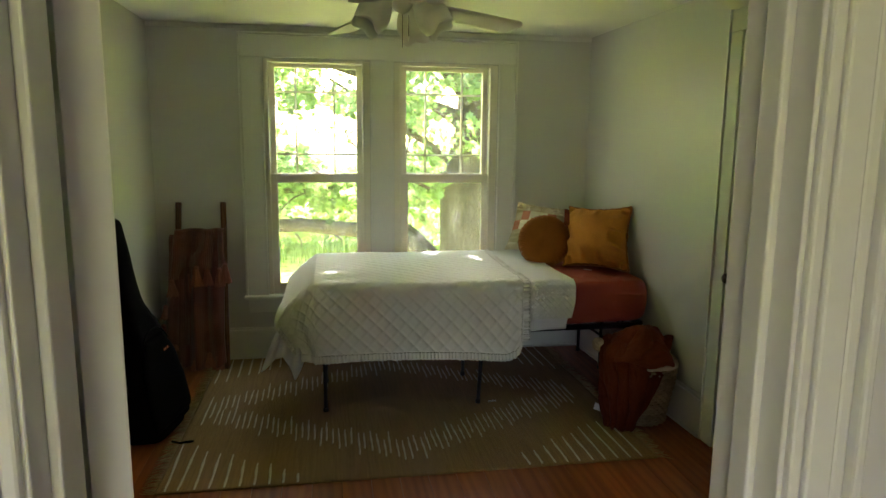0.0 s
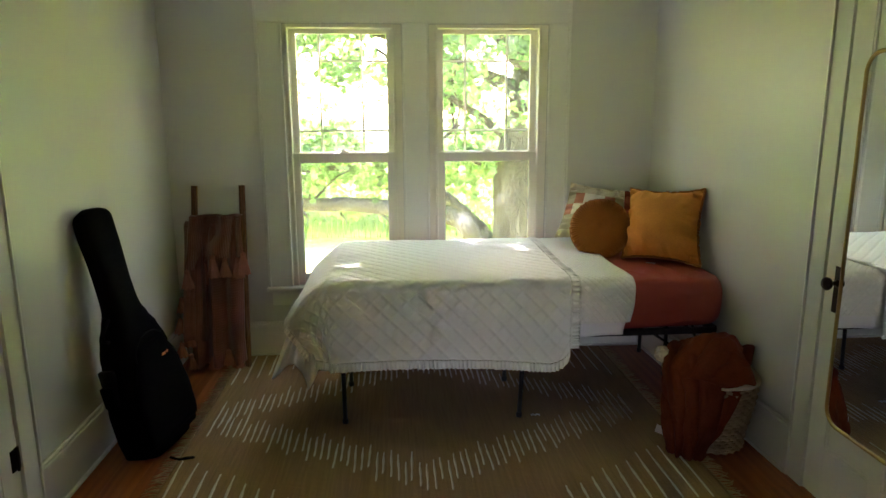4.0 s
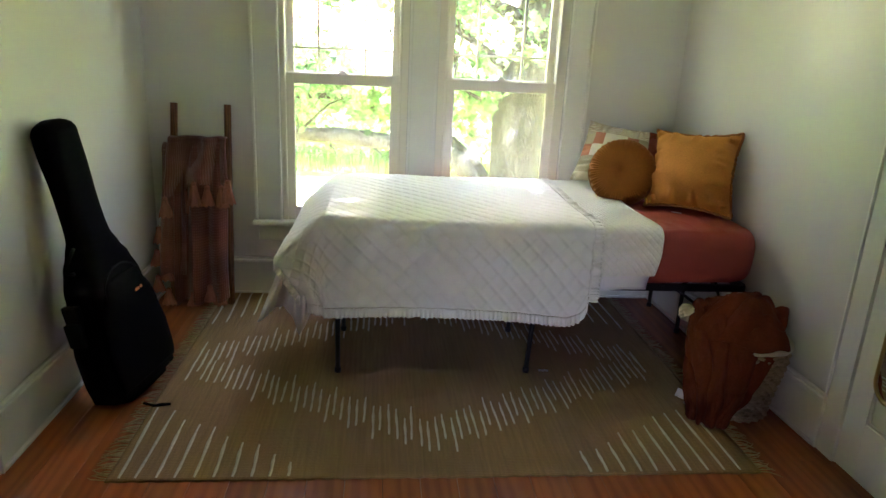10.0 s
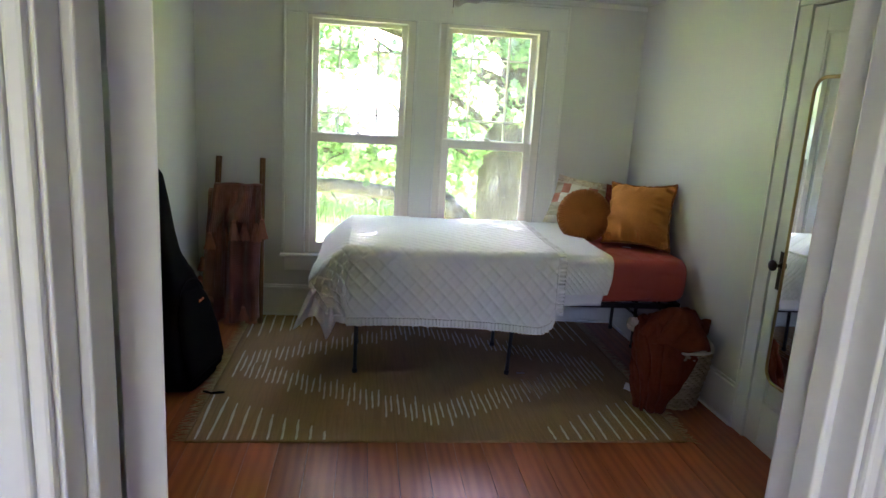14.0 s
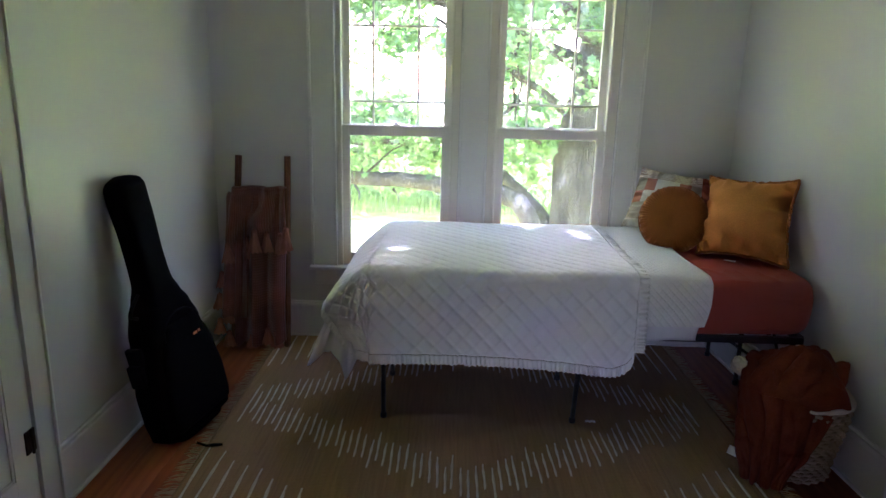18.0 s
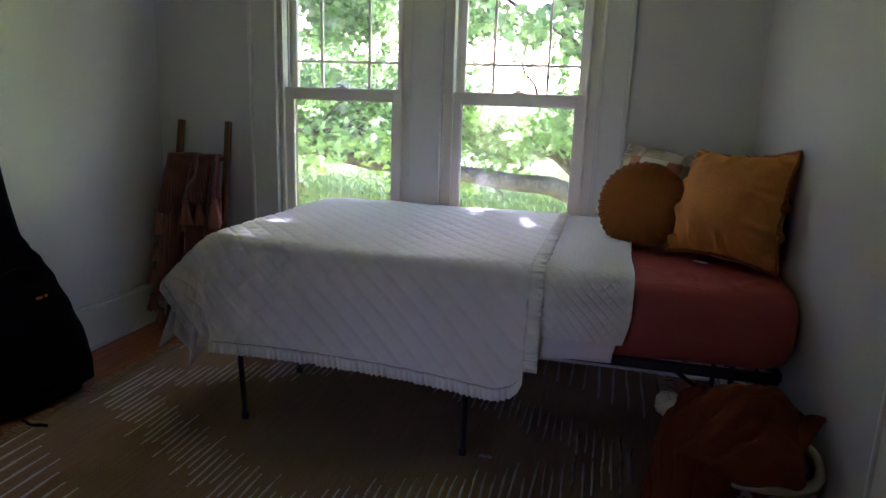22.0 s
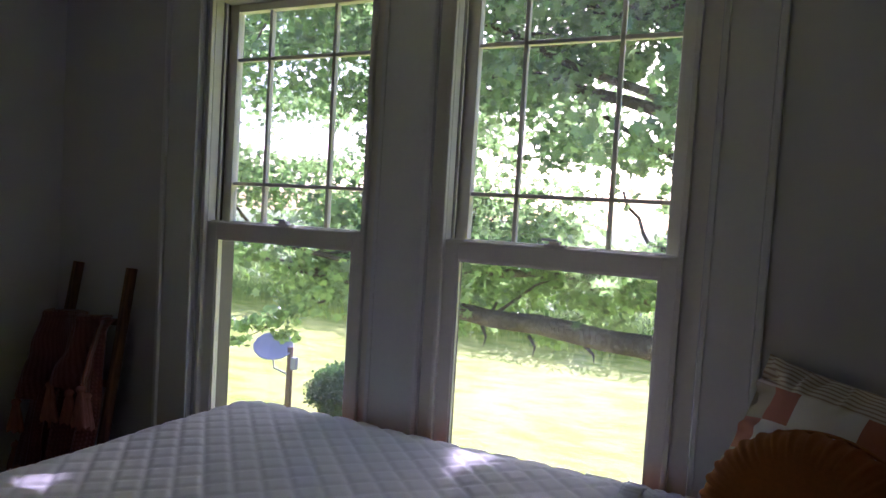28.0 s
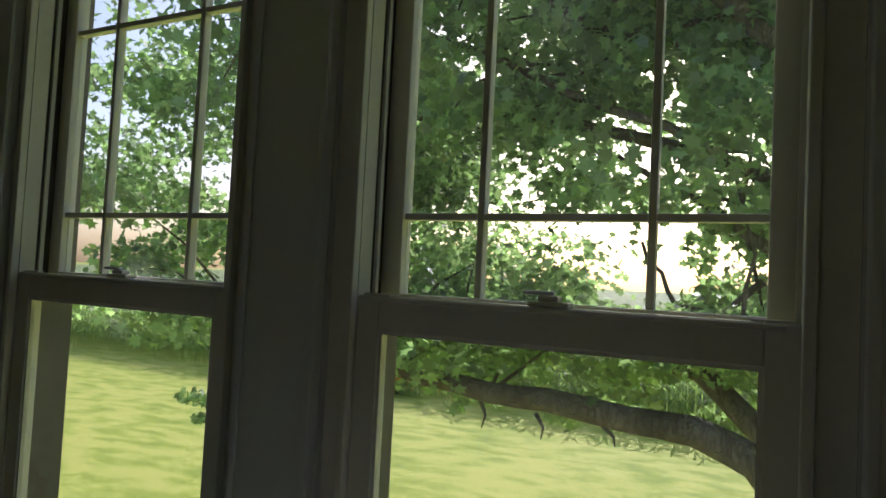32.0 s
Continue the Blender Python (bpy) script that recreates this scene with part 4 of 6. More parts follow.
for i in range(14):
    x = BX0 + 0.1 + i * 0.142
    part("slat", boxes((x, x + 0.022, BY0 + 0.016, BY1 - 0.016, 0.5305, 0.538)), BLACK, bed)
part("leg_brace", tube_mesh([(1.27, 3.655, 0.497), (1.545, 3.69, 0.31)], 0.008, 8), BLACK, bed)
for x, lean in ((-0.452, 0.0), (0.53, 0.03), (1.59, 0.0)):
    for y in (3.64, 4.16, 4.60):
        lg = part("leg", tube_mesh([(x + lean * 0.5, y - (0.03 if y < 4 else 0), 0.495), (x, y, 0.025)], 0.0125, 10), BLACK, bed)
        part("foot_cap", lathe([(0.001, 0), (0.017, 0), (0.017, 0.02), (0.0135, 0.026), (0.001, 0.026)], (x, y, 0.0125), 12), BLACK, lg)
    part("leg_brace", tube_mesh([(x + 0.005, 3.675, 0.30), (x + 0.03, 3.9, 0.496)], 0.008, 8), BLACK, bed)
    if lean > 0:
        part("leg_brace", tube_mesh([(x + 0.01, 3.675, 0.31), (x + (0.09 if lean > 0 else -0.33), 3.66, 0.495)], 0.008, 8), BLACK, bed)

MX0, MX1, MYF, MYB, MZT = -0.52, 1.685, 3.56, 4.70, 0.808


def slab(x0, x1, y0, y1, z0, z1, r, wave):
    """A soft rounded block, as of a mattress: rounded in plan and at its rims, with a gently uneven face."""
    def at(u, v):
        a = 2 * math.pi * u
        cx, cy = (x0 + x1) / 2, (y0 + y1) / 2
        ex = 0.16
        ca, sa = math.cos(a), math.sin(a)
        px = math.copysign(abs(ca) ** ex, ca)
        py = math.copysign(abs(sa) ** ex, sa)
        if v < 0.12:
            k, z, ins = v / 0.12, z0, 0
            s = k
        elif v < 0.6:
            k = (v - 0.12) / 0.48
            ang = math.pi * (k - 0.5)
            z = (z0 + z1) / 2 + (z1 - z0) / 2 * math.copysign(abs(math.sin(ang)) ** 0.6, math.sin(ang))
            ins = r * (1 - abs(math.cos(ang)) ** 0.55)
            s = 1
        else:
            k = (v - 0.6) / 0.4
            z, ins, s = z1, r, 1 - k
        p = Vector((cx + px * ((x1 - x0) / 2 - (ins if v >= 0.12 else r)) * s, cy + py * ((y1 - y0) / 2 - (ins if v >= 0.12 else r)) * s, z))
        if 0.15 < v < 0.6:
            front = smoothstep(y0 + 0.25, y0 + 0.05, p.y) * smoothstep(1.05, 1.2, p.x)
            p.y -= front * 0.006 * max(0.0, 1 - abs(nz(p.x * 3.2 - p.z * 5, p.z * 7 + p.x * 2, 8.0)) * 5)
        if v > 0.12:
            p.z += 0.007 * max(0.0, 1 - abs(nz(p.x * 9, p.y * 4, 5.0)) * 6) * smoothstep(1.1, 1.25, p.x) * (1 - smoothstep(3.8, 3.95, p.y)) * (1 if v > 0.55 else 0.3)
            p.z += wave * nz(p.x * 2.3, p.y * 2.3, 3.1) + wave * 0.4 * nz(p.x * 9, p.y * 9, 1.2)
        return p
    return grid_mesh(at, 240, 150, "slab", closed_u=True)


mattress = thing("mattress", "thick mattress in a brick-red fitted sheet on the bed frame", "mattress", ((MX0 + MX1) / 2, (MYF + MYB) / 2, 0.54))
part("fitted_sheet", slab(MX0, MX1, MYF, MYB, 0.533, MZT, 0.075, 0.006), REDSH, mattress, "brick-red cotton fitted sheet with small creases")
loop = rounded(MX0 + 0.07, MX1 - 0.07, MYF + 0.07, MYB - 0.07, 0.06)
part("sheet_hem", tube_mesh([(x, y, 0.541) for x, y in loop + loop[:2]], 0.008, 6, caps=False), REDSH, mattress, "gathered elastic hem of the sheet")

# sheets and coverlets: (right edge, top height, front crease) with a skirt down the front
QX1 = 0.772


def quilted(size, depth, x, y):
    """Relief of diamond stitching: pillows between two crossing families of seams."""
    a, b = (x + y * 1.0) / size, (x - y * 1.0) / size
    fa, fb = abs(a - round(a)), abs(b - round(b))
    return depth * (min(1, fa * 5.0) * min(1, fb * 5.0)) ** 0.55


def quilt_at(u, v):
    """u from the left end to the right edge, v from the back of the bed over the top and down the front."""
    s = -0.86 + (QX1 + 0.86) * u                 # run of cloth across
    total_top, skirt = 1.235, 0.40
    run = v * (total_top + skirt)
    # across: flat on the bed, falling over the left end
    left = max(0.0, -0.50 - s)
    x = s + left * 0.38
    drop_l = 0.0 if left == 0 else 0.65 * left * left / (left + 0.10)
    # along: flat top, rounded crease, then down
    r = 0.05
    if run < total_top - r:
        y, drop_f, nx, ny = 4.745 - run, 0.0, 0.0, 1.0
    elif run < total_top + r * 0.57:
        a = (run - total_top + r) / r
        y, drop_f, nx, ny = 4.745 - (total_top - r) - r * math.sin(a), r * (1 - math.cos(a)), math.sin(a), math.cos(a)
    else:
        d = run - total_top - r * 0.57
        y, drop_f, nx, ny = 4.745 - total_top + 0.012 * math.sin(5.5 * s + 1) * min(1, d * 5), r + d, 1.0, 0.0
    z = 0.848 - drop_l - drop_f * (1 - 0.42 * smoothstep(-0.5, -0.86, s))
    hang = max(0.0, drop_f - 0.07)
    x += smoothstep(-0.45, -0.80, s) * hang * 0.36
    y -= hang * 0.02 + smoothstep(-0.45, -0.8, s) * hang * 0.10 * math.sin(s * 23)
    y += 0.02 * smoothstep(-0.5, -0.8, s) * (1 if drop_f == 0 else 0.4)
    # bed top is uneven; the hem waves
    z += (0.012 * nz(s * 1.7, y * 1.7, 0.4) + 0.004 * nz(s * 6, y * 6, 2.2)) * ny
    z += 0.020 * nz(s * 2.2, 0.3, 7.7) * smoothstep(0.2, 0.45, drop_f) - 0.035 * smoothstep(0.1, 0.75, s) * smoothstep(0.15, 0.45, drop_f)
    z -= 0.02 * (1 - smoothstep(0.0, 0.10, run))
    k = min(1.0, max(0.0, (s - QX1 + 0.12) / 0.12)) * smoothstep(0.15, 0.40, drop_f)
    z += 0.10 * (1 - math.sqrt(1 - 0.98 * k * k))
    q = quilted(0.094, 0.0062, s, run)
    return Vector((x, y - q * nx, z + q * max(ny, 0.0)))


quilt = thing("quilt", "white diamond-stitched cotton quilt with ruffled edge spread over the bed", "quilt", (0.0, 4.1, 0.86))
thick(part("quilt_top", grid_mesh(quilt_at, 230, 235), QUILT, quilt), 0.006, 1)


def ruffle(edge, outward, width, waves, amp, name="ruffle"):
    """A gathered frill along an edge line: it leaves the edge by outward(s) and waves along the normal."""
    n = len(edge) - 1

    def at(u, v):
        i = u * n
        k = min(int(i), n - 1)
        p = edge[k].lerp(edge[k + 1], i - k)
        o, nn = outward(u)
        w = math.sin(2 * math.pi * waves * u + 1.7 * nz(u * waves * 0.7, 3.3)) * (0.6 + 0.7 * nz(u * waves * 0.37, 9.1))
        return p + o * (width * v * (1 + 0.12 * nz(u * waves * 0.5, 5.0))) + nn * (amp * v * w + 0.003)
    return grid_mesh(at, int(waves * 10), 4, name)


hem = [quilt_at(i / 120, 1.0) for i in range(121)]
rim_r = [quilt_at(1.0, i / 120) for i in range(121)]
rim_l = [quilt_at(0.0, 0.55 + 0.45 * i / 60) for i in range(61)]
thick(part("ruffle", ruffle(hem, lambda u: (Vector((0, -0.05, -1)), Vector((0, -1, 0))), 0.048, 72, 0.011), QUILT, quilt), 0.0012)


def rim_out(u):
    n = smoothstep(0.62, 0.76, u)
    return Vector((0.97, 0, -0.14 * (1 - n))).normalized(), Vector((0, -n, 1 - n)).normalized()


thick(part("ruffle", ruffle(rim_r, rim_out, 0.050, 62, 0.013), QUILT, quilt), 0.0012)
thick(part("ruffle", ruffle(rim_l, lambda u: (Vector((-0.5, -0.2, -0.7)), Vector((0.2, -0.8, 0.3))), 0.036, 24, 0.008), QUILT, quilt), 0.0012)


def coverlet_at(u, v, x0, x1, lift, skirt, size, depth, hem_wave):
    s = x0 + (x1 - x0) * u
    total_top, r = 1.20, 0.055
    run = v * (total_top + skirt)
    if run < total_top - r:
        y, d, nx, ny = 4.735 - run, 0.0, 0.0, 1.0
    elif run < total_top + r * 0.57:
        a = (run - total_top + r) / r
        y, d, nx, ny = 4.735 - (total_top - r) - r * math.sin(a), r * (1 - math.cos(a)), math.sin(a), math.cos(a)
    else:
        k = run - total_top - r * 0.57
        y, d, nx, ny = 4.735 - total_top - 0.006 * k, r + k, 1.0, 0.0
    z = MZT + lift - d + 0.006 * nz(s * 3, y * 3, 1.1) * ny + hem_wave * nz(s * 5, 0.7) * smoothstep(0.1, 0.3, d)
    q = quilted(size, depth, s, run) if depth else 0.0
    x = s + (0.015 * nz(y * 2.4, 4.0) - 0.03 * smoothstep(0.12, 0.3, d)) * u
    return Vector((x, y - q * nx - lift * 0.5 * nx, z + q * ny))


coverlet = thing("coverlet", "white finely quilted coverlet folded over the mattress", "coverlet", (0.95, 4.1, MZT))
thick(part("coverlet_top", grid_mesh(lambda u, v: coverlet_at(u, v, 0.66, 1.12, 0.026, 0.215, 0.038, 0.0055, 0.006), 130, 400), COVER, coverlet), 0.006, 1)
part("hem_binding", tube_mesh([coverlet_at(1.0, k / 160, 0.66, 1.12, 0.029, 0.215, 1, 0, 0.006) for k in range(161)], 0.0045, 6), COVER, coverlet, "narrow stitched hem")
flat_sheet = thing("flat_sheet", "plain white flat sheet showing under the coverlet", "bed sheet", (0.95, 4.1, MZT))
thick(part("sheet_fold", grid_mesh(lambda u, v: coverlet_at(u, v, 0.3, 1.10, 0.010, 0.275, 1, 0, 0.012), 50, 80), SHEETW, flat_sheet), 0.003, 1)


TAIL = [(0.0, -0.66, -0.70, 4.30, 0.50), (0.25, -0.67, -0.76, 3.90, 0.44), (0.45, -0.68, -0.835, 3.57, 0.305), (0.58, -0.67, -0.76, 3.535, 0.375), (0.70, -0.655, -0.70, 3.52, 0.42), (0.86, -0.62, -0.63, 3.50, 0.268), (1.0, -0.57, -0.575, 3.51, 0.37)]


def tail_at(u, v):
    """The sheet's corner: two points hanging below the quilt."""
    for p, q in zip(TAIL, TAIL[1:]):
        if u <= q[0] + 1e-9:
            k = (u - p[0]) / (q[0] - p[0])
            xt, xb, y, zb = (p[i] + (q[i] - p[i]) * k for i in range(1, 5))
            break
    z = 0.65 + (zb - 0.65) * v
    return Vector((xt + (xb - xt) * v ** 0.8, y + 0.028 * math.sin(u * 31 + 2 * v) * v + 0.03, z))


thick(part("sheet_corner", grid_mesh(tail_at, 60, 20), SHEETW, flat_sheet, "lilac-white sheet corner hanging below the quilt"), 0.002)


# ---------------------------------------------------------------- cushions
def cushion_mesh(w, h, t, m, wrinkle=0.008, ears=0.05, n=52, seed=0.0, corners=None):
    """A stuffed square cushion: two bulging faces that meet in a seam, with pulled-in sides and pointed corners."""
    verts, faces, uvs = [], [], []

    def at(i, j, side):
        u, v = -1 + 2 * i / n, -1 + 2 * j / n
        bulge = ((1 - abs(u) ** 2.4) * (1 - abs(v) ** 2.4)) ** 0.72
        pull = 1 - ears * (1 - v * v) * abs(u) ** 3
        pull2 = 1 - ears * (1 - u * u) * abs(v) ** 3
        p = Vector((u * w / 2 * pull, side * t / 2 * bulge, v * h / 2 * pull2))
        e = max(abs(u), abs(v))
        p.y += side * wrinkle * nz(u * 2.2 + seed, v * 2.2, side) * bulge
        g = u if abs(v) > abs(u) else v
        p.y += side * wrinkle * 2.4 * math.sin(g * 15 + 5 * nz(g * 3, seed, e * 2) + seed) * smoothstep(0.45, 0.88, e) * (1 - smoothstep(0.95, 1, e)) * (0.5 + nz(g * 4, seed + 2))
        if corners:
            bl, br_, tr_, tl = corners
            a, c = p.x / w + 0.5, p.z / h + 0.5
            q = bl.lerp(br_, a).lerp(tl.lerp(tr_, a), c)
            out = ((br_ - bl).lerp(tr_ - tl, c)).cross((tl - bl).lerp(tr_ - br_, a)).normalized()
            return q - out * p.y
        return m @ p

    for side in (-1, 1):
        base = len(verts)
        for j in range(n + 1):
            for i in range(n + 1):
                verts.append(tuple(at(i, j, side)))
        for j in range(n):
            for i in range(n):
                q = [base + j * (n + 1) + i, base + j * (n + 1) + i + 1, base + (j + 1) * (n + 1) + i + 1, base + (j + 1) * (n + 1) + i]
                uv = [(i / n, j / n), ((i + 1) / n, j / n), ((i + 1) / n, (j + 1) / n), (i / n, (j + 1) / n)]
                if side > 0:
                    q, uv = q[::-1], uv[::-1]
                faces.append(q)
                uvs += [c for w2 in uv for c in w2]
    me = bpy.data.meshes.new("cushion")
    me.from_pydata(verts, [], faces)
    me.uv_layers.new(name="UVMap").data.foreach_set("uv", uvs)
    me.polygons.foreach_set("use_smooth", [True] * len(me.polygons))
    rim = []
    for k in range(4 * n):
        s, q = divmod(k, n)
        i, j = ((q, 0), (n, q), (n - q, n), (0, n - q))[s]
        rim.append(Vector(at(i, j, 0)))
    return me, rim


def facing(center, normal, lean=0.0, roll=0.0):
    """A pose whose local -y looks along normal (on plan, degrees from -y to -x), leaning back by lean degrees."""
    return Matrix.Translation(center) @ Matrix.Rotation(radians(-normal), 4, "Z") @ Matrix.Rotation(radians(-lean), 4, "X") @ Matrix.Rotation(radians(roll), 4, "Y")


def square_cushion(name, label, mat, w, h, t, m, flange=None, seed=0.0, ears=0.06, corners=None):
    c = thing(name, label, "cushion", tuple(m.translation))
    me, rim = cushion_mesh(w, h, t, m, wrinkle=0.014, ears=ears, seed=seed, corners=corners)
    part("cover", me, mat, c)
    if flange:
        out = [(p - m.translation).normalized() for p in rim]
        k = [p + o * (0.006 + 0.012 * nz(i * 0.43, seed)) for i, (p, o) in enumerate(zip(rim, out))]
        part("piping", tube_mesh(k + k[:2], 0.0075, 6, caps=False), flange, c, "dark stitched edge")
    return c


mustard = square_cushion("mustard_cushion", "mustard-yellow velvet square cushion with dark stitched edge", MUST, 0.53, 0.46, 0.33, facing((1.47, 4.05, 1.03), 42, 8, -2), PIPING, 1.0, 0.13,
                         [Vector((1.258, 4.12, 0.826)), Vector((1.628, 3.835, 0.822)), Vector((1.676, 3.94, 1.262)), Vector((1.388, 4.38, 1.222))])
part("care_label", boxes((-0.028, 0.028, -0.022, 0.0, 0.0, 0.0015), m=Matrix.Translation((1.392, 3.985, 0.8165)) @ Matrix.Rotation(radians(-38), 4, 'Z')), PAPER, mustard, "small white label on the seam")
square_cushion("rust_cushion", "rust-red velvet cushion tucked behind the mustard one", RUSTPIL, 0.44, 0.42, 0.13, facing((1.535, 4.33, 0.985), 34, 12, 2), None, 4.0)
square_cushion("kilim_cushion", "cream cushion with stepped terracotta pattern and thin stripes", KILIM, 0.46, 0.40, 0.15, facing((1.19, 4.57, 1.04), 20, 15, 4), None, 7.0, 0.07,
               [Vector((0.945, 4.60, 0.868)), Vector((1.33, 4.41, 0.855)), Vector((1.43, 4.53, 1.19)), Vector((1.085, 4.74, 1.232))])

rc = facing((1.158, 4.27, 0.98), 22, 17, 0)
round_cushion = thing("round_cushion", "round ochre velvet cushion with pleats running to its centre", "cushion", tuple(rc.translation))


def pleated(u, v):
    a = 2 * math.pi * u
    k = v * 2 - 1
    rr = 0.190 * math.cos(k * math.pi / 2) ** 0.42 if abs(k) < 1 else 0.0
    e = smoothstep(0.08, 0.19, rr)
    th = 0.098 * math.copysign(abs(math.sin(k * math.pi / 2)) ** 0.75, k) * (1 - 0.18 * (1 - smoothstep(0, 0.06, rr)))
    pl = 0.0085 * math.sin(a * 36 + 2 * nz(math.cos(a) * 3, math.sin(a) * 3)) * smoothstep(0.115, 0.175, rr) + 0.0012 * math.sin(rr * 420) * (1 - smoothstep(0.10, 0.14, rr)) * smoothstep(0.01, 0.03, rr)
    rr *= 1 + 0.012 * math.sin(a * 3 + 1) + 0.02 * pl / 0.003 * e * 0.3
    return rc @ Vector((math.cos(a) * rr, th + math.copysign(pl, k), math.sin(a) * rr))


part("cover", grid_mesh(pleated, 352, 64, closed_u=True), OCHRE, round_cushion)
part("seam", tube_mesh([rc @ Vector((math.cos(radians(a)) * 0.192, 0, math.sin(radians(a)) * 0.192)) for a in range(0, 366, 6)], 0.004, 6, caps=False), PIPING, round_cushion)

# ---------------------------------------------------------------- rug
RGX0, RGX1, RGY0, RGY1, RGZ = -1.262, 1.342, 2.765, 4.765, 0.0105
rug = thing("rug", "tan flat-woven jute rug with white stitched dashes and fringed ends", "rug", (0, 3.77, 0))


def rug_at(u, v):
    x, y = RGX0 + (RGX1 - RGX0) * u, RGY0 + (RGY1 - RGY0) * v
    e = min(u, 1 - u)
    return Vector((x + 0.004 * nz(y * 7, 1.0), y + 0.006 * nz(x * 4, 2.0) + (0.003 * math.sin(x * 90) if v in (0, 1) else 0), RGZ - 0.003 + 0.0025 * nz(x * 3, y * 3)))


thick(part("rug_field", grid_mesh(rug_at, 150, 110), JUTE, rug), 0.007)
rnd = random.Random(5)


def dash_mesh():
    """One raised cord stitch, one unit long."""
    me = bpy.data.meshes.new("stitch")
    v, f = [], []
    for k in range(7):
        s = k / 6
        w = 0.0056 * (0.55 + 0.45 * math.sin(math.pi * (0.08 + 0.84 * s))) * (1 + 0.25 * math.sin(k * 2.1))
        v += [(-w + 0.0013 * math.sin(k), s - 0.5, 0), (0.0013 * math.sin(k), s - 0.5, 0.0022), (w + 0.0013 * math.sin(k), s - 0.5, 0)]
        if k:
            b0 = 3 * (k - 1)
            f += [(b0, b0 + 1, b0 + 4, b0 + 3), (b0 + 1, b0 + 2, b0 + 5, b0 + 4)]
    me.from_pydata(v, [], f)
    me.materials.append(JUTE_W)
    return me


STITCH = dash_mesh()
stitches = []
CYR = (RGY0 + RGY1) / 2
x = RGX0 + 0.035
k = 0
while x < RGX1 - 0.03:
    q = abs(x) / 1.25
    for side in (-1, 1):
        # the large diamond
        mid = 0.70 * (1 - q) ** 1.0
        half = 0.125 + 0.02 * math.sin(k * 2.4)
        if q < 0.96:
            j = 0.035 * math.sin(k * 1.9) + 0.03 * (k % 2)
            a, b2 = CYR + side * (mid - half + j), CYR + side * (mid + half * 0.9 + j)
            stitches.append((x + 0.003 * rnd.uniform(-1, 1), *sorted((a, b2)), 1.0))
        # the corner triangles
        if k % 2 == 0 and abs(x) > 0.56:
            ln = 0.10 + 0.43 * (abs(x) - 0.58) / 0.67 + 0.02 * math.sin(k)
            e = RGY0 + 0.012 if side < 0 else RGY1 - 0.012
            stitches.append((x, *sorted((e, e - side * ln)), 1.2))
    x += 0.034 if k % 2 else 0.037
    k += 1
for sx, a, b2, wide in stitches:
    ob = put_under(new("white_stitch", STITCH), rug)
    ob.matrix_basis = UNIT @ Matrix.Translation((sx, (a + b2) / 2, RGZ - 0.0005)) @ Matrix.Rotation(radians(rnd.uniform(-2, 2)), 4, "Z") @ Matrix.Diagonal((wide, b2 - a, 1.2, 1))
fr = bmesh.new()
for xe, s in ((RGX0, -1), (RGX1, 1)):
    y = RGY0 + 0.008
    while y < RGY1:
        ln = rnd.uniform(0.05, 0.085)
        aim, z1 = rnd.uniform(-0.6, 0.6), 0.002
        pts = [(xe, y, 0.005), (xe + s * ln * 0.4, y + 0.2 * aim * ln, 0.0045 + rnd.uniform(0, 0.004)), (xe + s * ln * 0.75, y + 0.6 * aim * ln, z1 + 0.002), (xe + s * ln, y + aim * ln + rnd.uniform(-0.01, 0.01), z1 + 0.001)]
        fr.from_mesh(tube_mesh(pts, [0.0026, 0.0022, 0.002, 0.0012], 5))
        y += rnd.uniform(0.008, 0.014)
part("fringe", fr, FRINGE, rug, "knotted jute fringe", True)["kind"] = "stuff"

# ---------------------------------------------------------------- ladder and throw
ladder = thing("blanket_ladder", "dark-stained wooden blanket ladder leaning on the wall", "ladder", (-1.37, 4.63, 0))
LT = {-1: ((-1.540, 4.575, 0.0), (-1.514, 4.772, 1.236)), 1: ((-1.185, 4.575, 0.0), (-1.197, 4.772, 1.236))}


def on_pole(s, z):
    a, b2 = Vector(LT[s][0]), Vector(LT[s][1])
    return a.lerp(b2, (z - a.z) / (b2.z - a.z))


for s in (-1, 1):
    pts = [Vector(LT[s][0]).lerp(Vector(LT[s][1]), k / 8) for k in range(9)]
    part("pole", tube_mesh(pts, 0.0215, 14), POLE, ladder)
RUNGS = (0.22, 0.50, 0.78, 1.02)
for z in RUNGS:
    part("rung", tube_mesh([on_pole(-1, z), on_pole(1, z)], 0.014, 10), POLE, ladder)

throw = thing("knit_throw", "dusty-rose knitted throw with tassels folded over the ladder", "throw blanket", (-1.36, 4.70, 1.03))


def throw_layer(x0, x1, z_top, z_bot, off, folds, flare, seed, slant=0.0, deep=1.0):
    def at(u, v):
        z = z_top - (z_top - z_bot + slant * (0.55 - u) + 0.3 * slant * math.sin(u * 9 + seed)) * v
        y = on_pole(1, max(0.02, z)).y - 0.026 - off
        x = x0 + (x1 - x0) * u + (u - 0.5) * flare * v + 0.012 * nz(u * 3 + seed, v * 2)
        y -= deep * (0.014 + 0.016 * v) * math.sin(u * folds * 2 * math.pi + seed + 0.8 * v + 1.6 * nz(u * 2.2, v * 1.2, seed)) + 0.014 * nz(u * 5, v * 4, seed)
        if v < 0.06:
            y += 0.035 * (1 - v / 0.06) ** 2
            z += 0.012 * math.sin(v / 0.06 * math.pi / 2)
        return Vector((x, y, z - 0.02 * abs(math.sin(u * folds * math.pi + seed)) * v))
    return at


